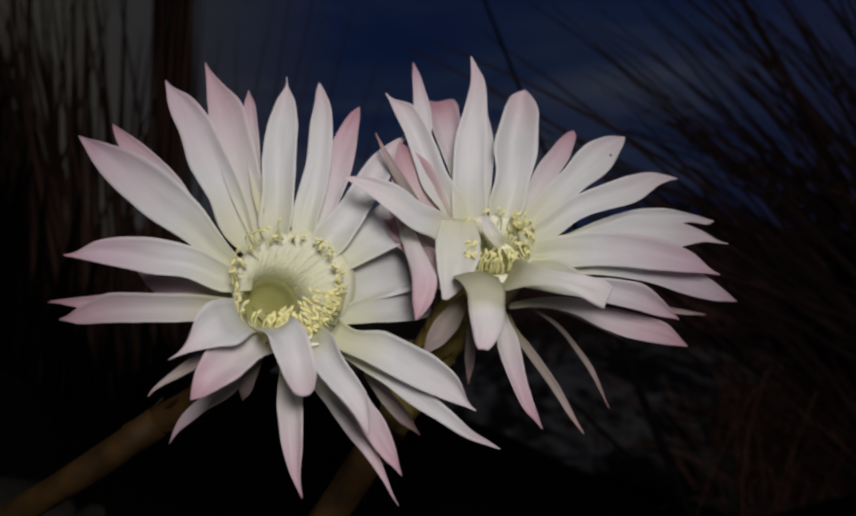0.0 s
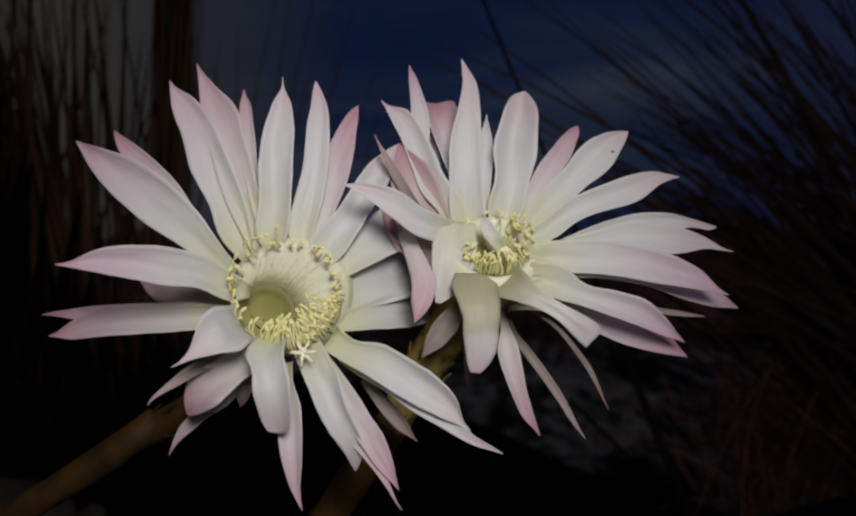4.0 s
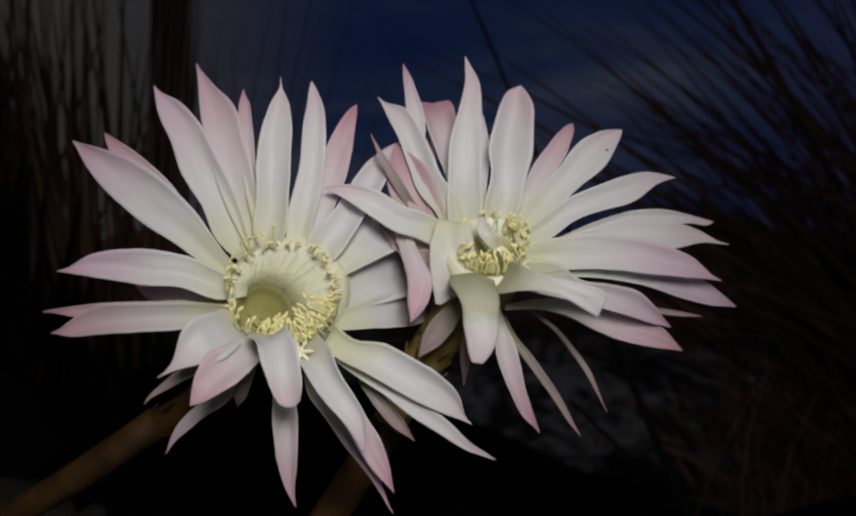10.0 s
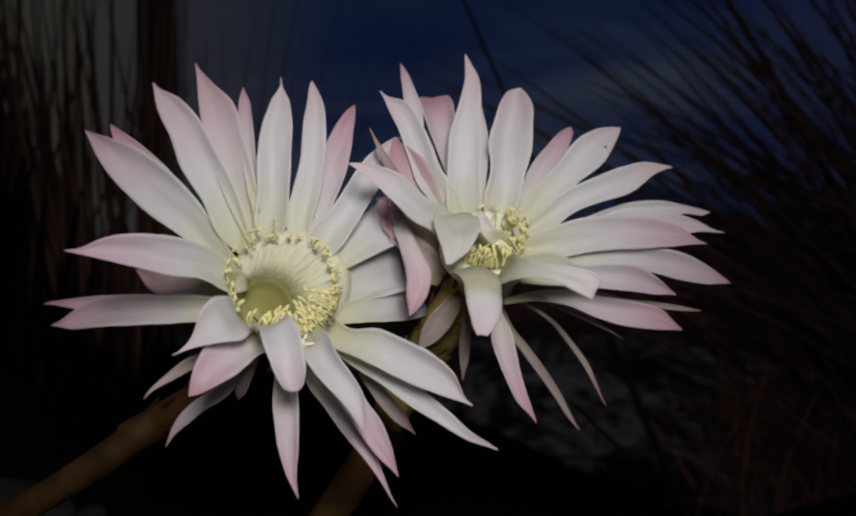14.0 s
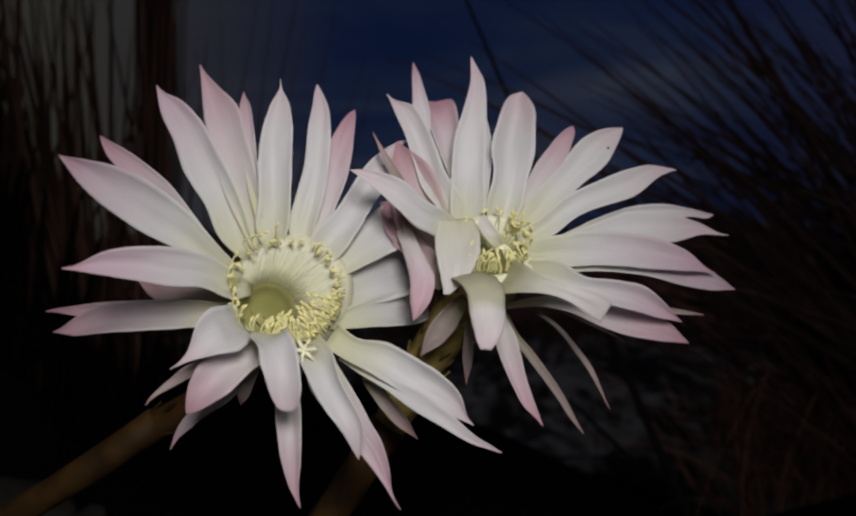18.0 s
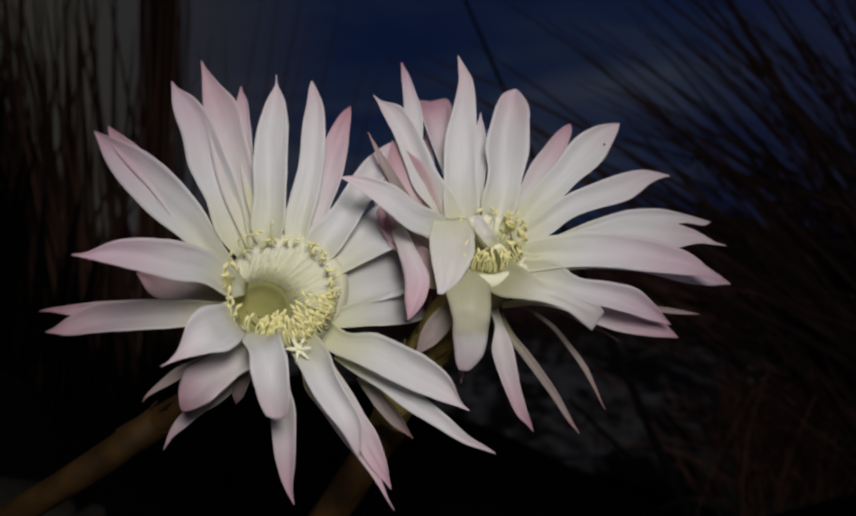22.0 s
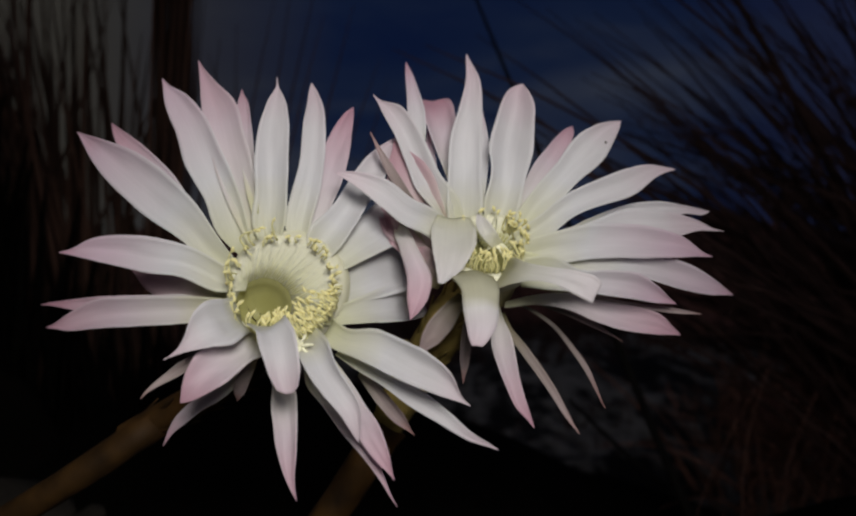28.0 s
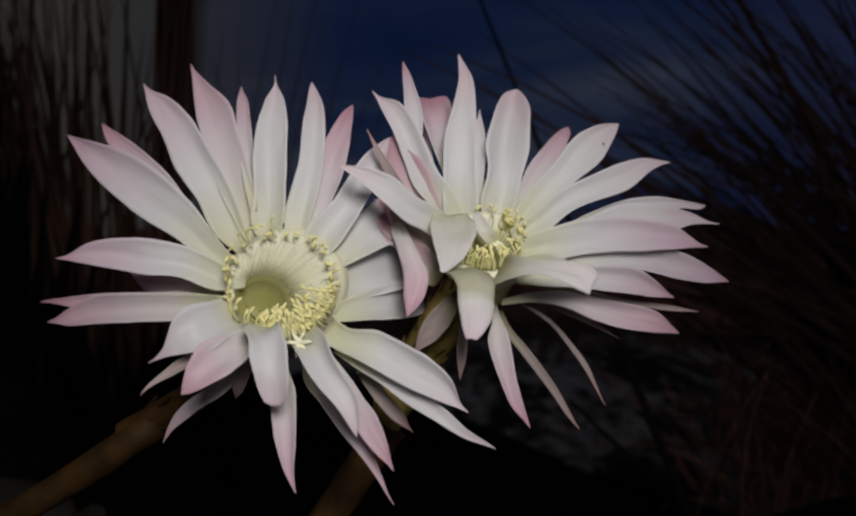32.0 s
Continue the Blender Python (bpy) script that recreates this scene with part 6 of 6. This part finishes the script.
    walk(rj2, swing(rj2, [(0, 0.3, -6.8), (1, 1.9, -11.1), (2, 0.5, -4.0), (3, 1.2, -8.6), (6, 3.0, -7.0), (7, 0.7, -3.6), (8, -0.5, -3.2), (9, 0.7, -4.2), (10, 1.7, -6.5), (11, 0.3, -4.6), (12, 0.9, -3.0), (13, 2.1, -6.5), (14, 0.6, -4.6), (17, 0.7, -4.6), (18, 0.9, -4.2), (18.5, -0.7, -0.4), (19, 0.0, 0.0), (20, 1.1, -6.8), (21, 0.7, -5.3), (22, 1.6, -7.4), (23, 0.6, -3.7), (23.5, -0.2, -1.8), (24, 0.9, -1.9), (24.5, 0.7, -2.7), (25, 1.3, -6.8), (25.5, 0.7, -1.7), (28, 0.3, -3.1), (29, 0.2, -3.3), (30, 1.6, -6.3), (31, 0.9, -4.0), (32, 0.0, -1.7)]))
    walk(rj, swing(rj, [(0, 0.4, -9.0), (1, 2.6, -14.8), (2, 0.7, -5.3), (3, 1.6, -11.5), (6, 4.1, -9.4), (7, 1.0, -4.7), (8, -0.7, -4.3), (9, 0.9, -5.6), (10, 2.2, -8.6), (11, 0.4, -6.1), (12, 1.2, -4.1), (13, 2.7, -8.6), (14, 0.8, -6.1), (17, 0.9, -6.1), (18, 1.2, -5.6), (18.5, -0.9, -0.6), (19, 0.0, -0.0), (20, 1.5, -9.1), (21, 0.9, -7.1), (22, 2.1, -9.9), (23, 0.8, -4.9), (23.5, -0.2, -2.4), (24, 1.1, -2.6), (24.5, 0.9, -3.6), (25, 1.8, -9.1), (25.5, 0.9, -2.2), (28, 0.4, -4.2), (29, 0.2, -4.4), (30, 2.1, -8.4), (31, 1.2, -5.3), (32, 0.0, -2.3)]))
    walk(rk, swing(rk, [(0, 2.3, -13.2), (1, 4.5, -18.0), (2, 1.3, -5.2), (3, 2.9, -19.6), (6, 10.0, -20.8), (7, 1.6, -10.2), (8, 1.0, -6.8), (9, 3.9, -9.6), (10, 4.6, -14.9), (11, 1.4, -6.3), (12, 0.3, -2.5), (13, 3.5, -11.9), (14, -0.9, -2.6), (17, 2.6, -12.0), (18, 1.0, -12.5), (19, 0.0, -0.0), (20, 2.7, -11.1), (21, 8.4, -19.2), (22, 6.2, -14.8), (23, 1.4, -8.6), (24, 4.1, -12.2), (25, 4.1, -17.3), (28, 1.1, -6.4), (29, 1.5, -4.9), (30, 1.4, -14.7), (31, 2.5, -11.9), (32, 0.7, -3.6)]))
    walk(rl, swing(rl, [(0, -0.7, -5.8), (1, 0.4, -8.3), (2, -0.2, -2.0), (3, -0.1, -9.3), (6, 0.6, -3.3), (7, -0.1, -3.2), (8, -1.3, -3.7), (9, 0.2, -2.6), (10, 0.7, -7.3), (11, -1.2, -0.9), (12, -0.5, -1.2), (13, 1.0, -3.6), (14, -1.2, -0.0), (17, -0.2, -4.6), (17.5, 0.3, -3.8), (18, -0.5, -1.0), (18.5, -0.9, 0.2), (19, 0.0, -0.0), (20, -0.7, -7.8), (21, -0.6, -1.5), (22, -0.5, 1.0), (23, -0.8, -1.8), (24, 0.3, -0.8), (25, 0.1, -4.8), (28, -0.2, -3.5), (29, -1.3, 2.4), (30, -0.5, -2.7), (31, -0.3, 0.1), (32, -0.9, 0.9)]))
    walk(rm, swing(rm, [(0, -2.7, -4.9), (1, -2.1, -9.1), (2, -0.6, -2.3), (3, -1.6, -10.7), (6, 1.2, -13.9), (7, -3.9, -5.8), (8, 0.6, -4.3), (9, -6.0, 0.5), (10, -4.1, -7.4), (11, -2.8, -4.4), (12, -2.2, 2.2), (13, -5.1, -2.2), (14, -1.7, 2.9), (17, 0.2, -2.5), (18, -0.9, -5.9), (19, -0.2, -0.0), (20, 0.4, -3.5), (21, -4.8, -9.3), (22, -3.2, -7.1), (23, -0.5, 1.6), (24, -1.4, -5.1), (25, -4.1, -3.3), (28, -1.9, 0.6), (29, 0.2, -3.1), (30, -4.7, -8.0), (31, -3.6, -8.0), (32, -1.6, 2.1)]))
    walk(rn, swing(rn, [(0, -0.9, -3.1), (1, 0.2, -2.5), (2, -0.2, 1.9), (3, -0.7, -6.7), (6, -0.5, -2.3), (7, -1.4, 2.8), (8, -0.4, -1.2), (9, 1.7, -0.8), (10, -1.2, -4.1), (11, -0.3, 1.4), (12, -0.7, 2.2), (13, -0.1, -2.4), (14, -0.9, 1.7), (17, -0.6, -0.0), (17.5, -1.0, -4.2), (18, 0.3, -1.8), (18.5, -0.8, 1.0), (19, 0.0, -0.0), (19.5, 1.1, -2.6), (20, -1.3, 0.5), (21, -4.0, -1.8), (22, -1.9, 0.1), (22.5, -1.2, -1.1), (23, -0.3, -1.8), (23.5, -0.8, 2.5), (24, 0.1, -3.1), (24.5, -1.3, 0.3), (25, -1.2, -1.0), (25.5, 0.3, 1.0), (28, -1.7, 1.0), (29, 0.0, 2.3), (30, -2.4, -3.1), (31, -1.4, -1.4), (32, -1.2, 0.7)]))
    walk(ro, swing(ro, [(0, 1.4, -0.8), (1, 2.0, -13.6), (2, 0.6, 2.3), (3, -1.2, -5.9), (6, 2.1, -25.1), (7, -1.4, -14.3), (8, 1.3, 4.2), (9, 1.3, -7.9), (10, 1.1, -3.0), (11, -1.0, -4.9), (12, 0.3, 1.3), (13, -0.6, -9.9), (14, -0.4, 0.5), (17, 1.3, 0.7), (18, 1.2, -5.4), (19, 0.4, -0.5), (20, 0.1, -2.3), (21, -0.3, -12.3), (22, 2.0, -9.5), (23, 0.6, 2.7), (24, 0.8, -5.6), (25, -0.1, -0.3), (28, -0.5, 0.7), (29, 0.7, -2.9), (30, -0.3, -7.2), (31, 0.3, -9.0), (32, -0.3, 2.6)]))
    tab = [(0, -0.8, 0.3), (1, 0.7, 1.1), (2, -1.1, -0.4), (3, -1.9, -4.8), (6, -5.5, -12.1), (7, -5.3, -10.4), (8, 2.1, 3.8), (9, 0.9, -1.4), (10, -1.0, -3.7), (11, -1.7, -0.4), (12, -1.9, -1.2), (13, -2.8, -1.0), (14, 1.0, 3.4), (17, 0.0, -0.4), (18, 0.8, 0.3), (18.5, -0.5, 1.8), (19, 0.0, 0.2), (19.5, -3.8, -9.3), (20, -2.6, -4.3), (20.5, 0.5, -5.3), (21, -3.4, -4.5), (21.5, -10.0, 0.3), (22, -4.7, -7.1), (22.5, -2.4, -0.0), (23, -0.6, 2.3), (23.5, -3.0, -3.9), (24, -2.3, -4.1), (24.5, -0.6, 2.6), (25, 0.8, 6.2), (25.5, -0.6, -2.1), (28, -0.9, 1.1), (29, 0.9, 1.2), (30, -1.5, -0.1), (31, -3.3, -5.1), (32, -1.6, 2.4)]
    walk(rp, swing(rp, tab))
    walk(rq, swing(rq, [(0, -0.4, 1.3), (1, -0.8, -2.9), (2, 0.2, 1.1), (3, -0.3, -1.7), (5.5, -0.9, 0.5), (6, 0.3, -4.3), (6.5, -0.4, -1.9), (7, -1.9, -0.1), (7.5, -1.6, -2.1), (8, 0.4, 2.8), (8.5, -0.1, 1.1), (9, 1.0, 0.4), (9.5, 0.8, 1.4), (10, 0.8, -0.5), (10.5, -0.6, 1.8), (11, -0.4, 2.5), (11.5, -1.5, 0.2), (12, -1.3, 1.3), (12.5, 0.6, 0.9), (13, -0.5, -0.7), (13.5, 0.0, 0.9), (14, -0.4, 2.1), (14.5, 0.1, -0.3), (16.5, -0.7, -1.6), (17, 0.4, -1.6), (17.5, -0.4, 0.6), (18, 0.7, 2.4), (18.5, -0.9, 1.2), (19, 0.2, -0.2), (19.5, -1.5, -2.7), (20, -0.4, -1.3), (20.5, -0.1, 2.9), (21, -1.2, 2.0), (21.5, 1.4, 0.8), (22, -0.4, -1.4), (22.5, -1.8, 1.1), (23, -1.3, 1.1), (23.5, -0.6, 0.2), (24, -0.5, -0.9), (24.5, -1.0, 1.5), (25, -1.1, 1.0), (25.5, 0.2, 0.0), (28, -1.4, 1.3), (29, 0.4, 1.0), (30, -2.2, -0.7), (31, -0.7, 2.2), (32, -1.7, 0.3)]))
    walk(rr, swing(rr, [(0, -1.0, 0.3), (1, 0.2, -1.5), (2, 1.9, -1.0), (3, 0.7, -1.9), (5.5, -2.3, 4.0), (6, 2.6, -0.6), (7, -0.5, -0.1), (8, 0.2, 0.0), (9, 1.5, -2.3), (10, 0.2, -0.9), (11, 0.9, -1.4), (12, 0.3, -0.3), (13, 0.9, -1.8), (14, -0.2, -0.4), (14.5, -0.7, 2.1), (17, 1.5, -1.6), (18, 0.3, -0.3), (18.5, -1.1, 2.1), (19, 0.0, -0.0), (19.5, 0.0, 0.6), (20, 0.5, -0.9), (21, 0.8, -0.7), (22, 0.7, -0.8), (23, 0.1, -0.5), (24, 0.4, -0.9), (25, -0.1, -0.5), (28, -0.8, -0.0), (29, 0.4, 0.2), (30, -0.5, -0.1), (31, -0.1, -0.3), (32, 0.8, 0.3)]))
    walk(rs, swing(rs, [(0, -0.8, 0.2), (1, 0.1, -1.2), (2, 1.6, -0.8), (3, 0.5, -1.5), (5.5, -1.9, 3.2), (6, 2.1, -0.5), (7, -0.4, -0.1), (8, 0.1, 0.0), (9, 1.2, -1.8), (10, 0.2, -0.7), (11, 0.7, -1.1), (12, 0.2, -0.2), (13, 0.7, -1.5), (14, -0.2, -0.3), (14.5, -0.6, 1.6), (17, 1.2, -1.2), (18, 0.3, -0.2), (18.5, -0.9, 1.6), (19, 0.0, 0.0), (19.5, 0.0, 0.5), (20, 0.4, -0.7), (21, 0.6, -0.6), (22, 0.6, -0.7), (23, 0.1, -0.4), (24, 0.3, -0.7), (25, -0.1, -0.4), (28, -0.6, -0.0), (29, 0.3, 0.1), (30, -0.4, -0.1), (31, -0.1, -0.2), (32, 0.6, 0.2)]))
    walk(rt, swing(rt, [(0, -1.7, -5.3), (1, -2.4, -7.3), (2, 1.7, 1.6), (3, -1.0, -4.0), (6, -8.8, -14.4), (7, -1.8, -2.4), (8, 2.8, 3.6), (9, 0.2, -1.4), (10, -2.4, -6.6), (11, 1.6, 3.5), (12, 1.4, 3.4), (13, -0.5, -2.0), (14, 1.6, 5.4), (17, -0.4, -5.6), (18, -0.4, -3.5), (19, -0.4, -0.4), (20, 0.3, -0.3), (21, -0.2, 1.0), (22, -0.6, -3.6), (23, 2.7, 4.2), (24, 0.6, -5.6), (25, -1.4, -1.1), (28, -1.3, -0.0), (29, 0.6, 2.2), (30, -1.0, 0.3), (31, 0.5, 1.2), (32, 0.8, 2.9)]))
    walk(sheaf, lean(sheaf, [(0, 2.15), (1, 1.69), (2, 2.47), (3, 2.47), (6, 1.50), (7, 2.47), (8, 3.77), (9, 3.12), (10, 1.95), (11, 1.30), (12, 1.04), (13, 0.52), (14, 0.52), (17, 0.39), (18, 0.39), (19, 0.00), (20, 0.26), (21, 0.33), (22, 0.84), (23, 0.72), (24, 1.30), (25, 1.95), (28, 2.15), (29, 2.47), (30, 3.12), (31, 3.12), (32, 2.47)]))
    walk(mass, lean(mass, [(0, 1.32), (1, 1.04), (2, 1.52), (3, 1.52), (6, 0.92), (7, 1.52), (8, 2.32), (9, 1.92), (10, 1.20), (11, 0.80), (12, 0.64), (13, 0.32), (14, 0.32), (17, 0.24), (18, 0.24), (19, 0.00), (20, 0.16), (21, 0.20), (22, 0.52), (23, 0.44), (24, 0.80), (25, 1.20), (28, 1.32), (29, 1.52), (30, 1.92), (31, 1.92), (32, 1.52)]))
    walk(strays, lean(strays, [(0, 1.65), (1, 1.30), (2, 1.90), (3, 1.90), (6, 1.15), (7, 1.90), (8, 2.90), (9, 2.40), (10, 1.50), (11, 1.00), (12, 0.80), (13, 0.40), (14, 0.40), (17, 0.30), (18, 0.30), (19, 0.00), (20, 0.20), (21, 0.25), (22, 0.65), (23, 0.55), (24, 1.00), (25, 1.50), (28, 1.65), (29, 1.90), (30, 2.40), (31, 2.40), (32, 1.90)]))
    walk(twigs, lean(twigs, [(0, 1.98), (1, 1.56), (2, 2.28), (3, 2.28), (6, 1.38), (7, 2.28), (8, 3.48), (9, 2.88), (10, 1.80), (11, 1.20), (12, 0.96), (13, 0.48), (14, 0.48), (17, 0.36), (18, 0.36), (19, 0.00), (20, 0.24), (21, 0.30), (22, 0.78), (23, 0.66), (24, 1.20), (25, 1.80), (28, 1.98), (29, 2.28), (30, 2.88), (31, 2.88), (32, 2.28)]))
    walk(tall_stalk, lean(tall_stalk, [(0, 1.68), (1, 1.68), (2, 1.34), (3, 1.81), (6, 0.84), (7, 0.63), (8, 0.21), (9, 0.46), (10, 0.63), (11, 0.29), (12, 0.13), (13, -0.13), (14, 0.00), (17, 0.21), (18, 0.21), (19, 0.00), (20, 0.21), (21, 0.00), (22, 0.13), (23, 0.13), (24, 0.21), (25, 0.97), (28, 1.05), (29, 0.97), (30, 0.84), (31, 1.05), (32, 1.34)]))
    for g in arching:
        walk(g, lean(g, [(0, 1.20), (1, 1.20), (2, 0.96), (3, 1.29), (6, 0.60), (7, 0.45), (8, 0.15), (9, 0.33), (10, 0.45), (11, 0.21), (12, 0.09), (13, -0.09), (14, 0.00), (17, 0.15), (18, 0.15), (19, 0.00), (20, 0.15), (21, 0.00), (22, 0.09), (23, 0.09), (24, 0.15), (25, 0.69), (28, 0.75), (29, 0.69), (30, 0.60), (31, 0.75), (32, 0.96)]))
    walk(tuft, lean(tuft, [(0, 2.40), (1, 2.40), (2, 1.92), (3, 2.58), (6, 1.20), (7, 0.90), (8, 0.30), (9, 0.66), (10, 0.90), (11, 0.42), (12, 0.18), (13, -0.18), (14, 0.00), (17, 0.30), (18, 0.30), (19, 0.00), (20, 0.30), (21, 0.00), (22, 0.18), (23, 0.18), (24, 0.30), (25, 1.38), (28, 1.50), (29, 1.38), (30, 1.20), (31, 1.50), (32, 1.92)]))


motions()
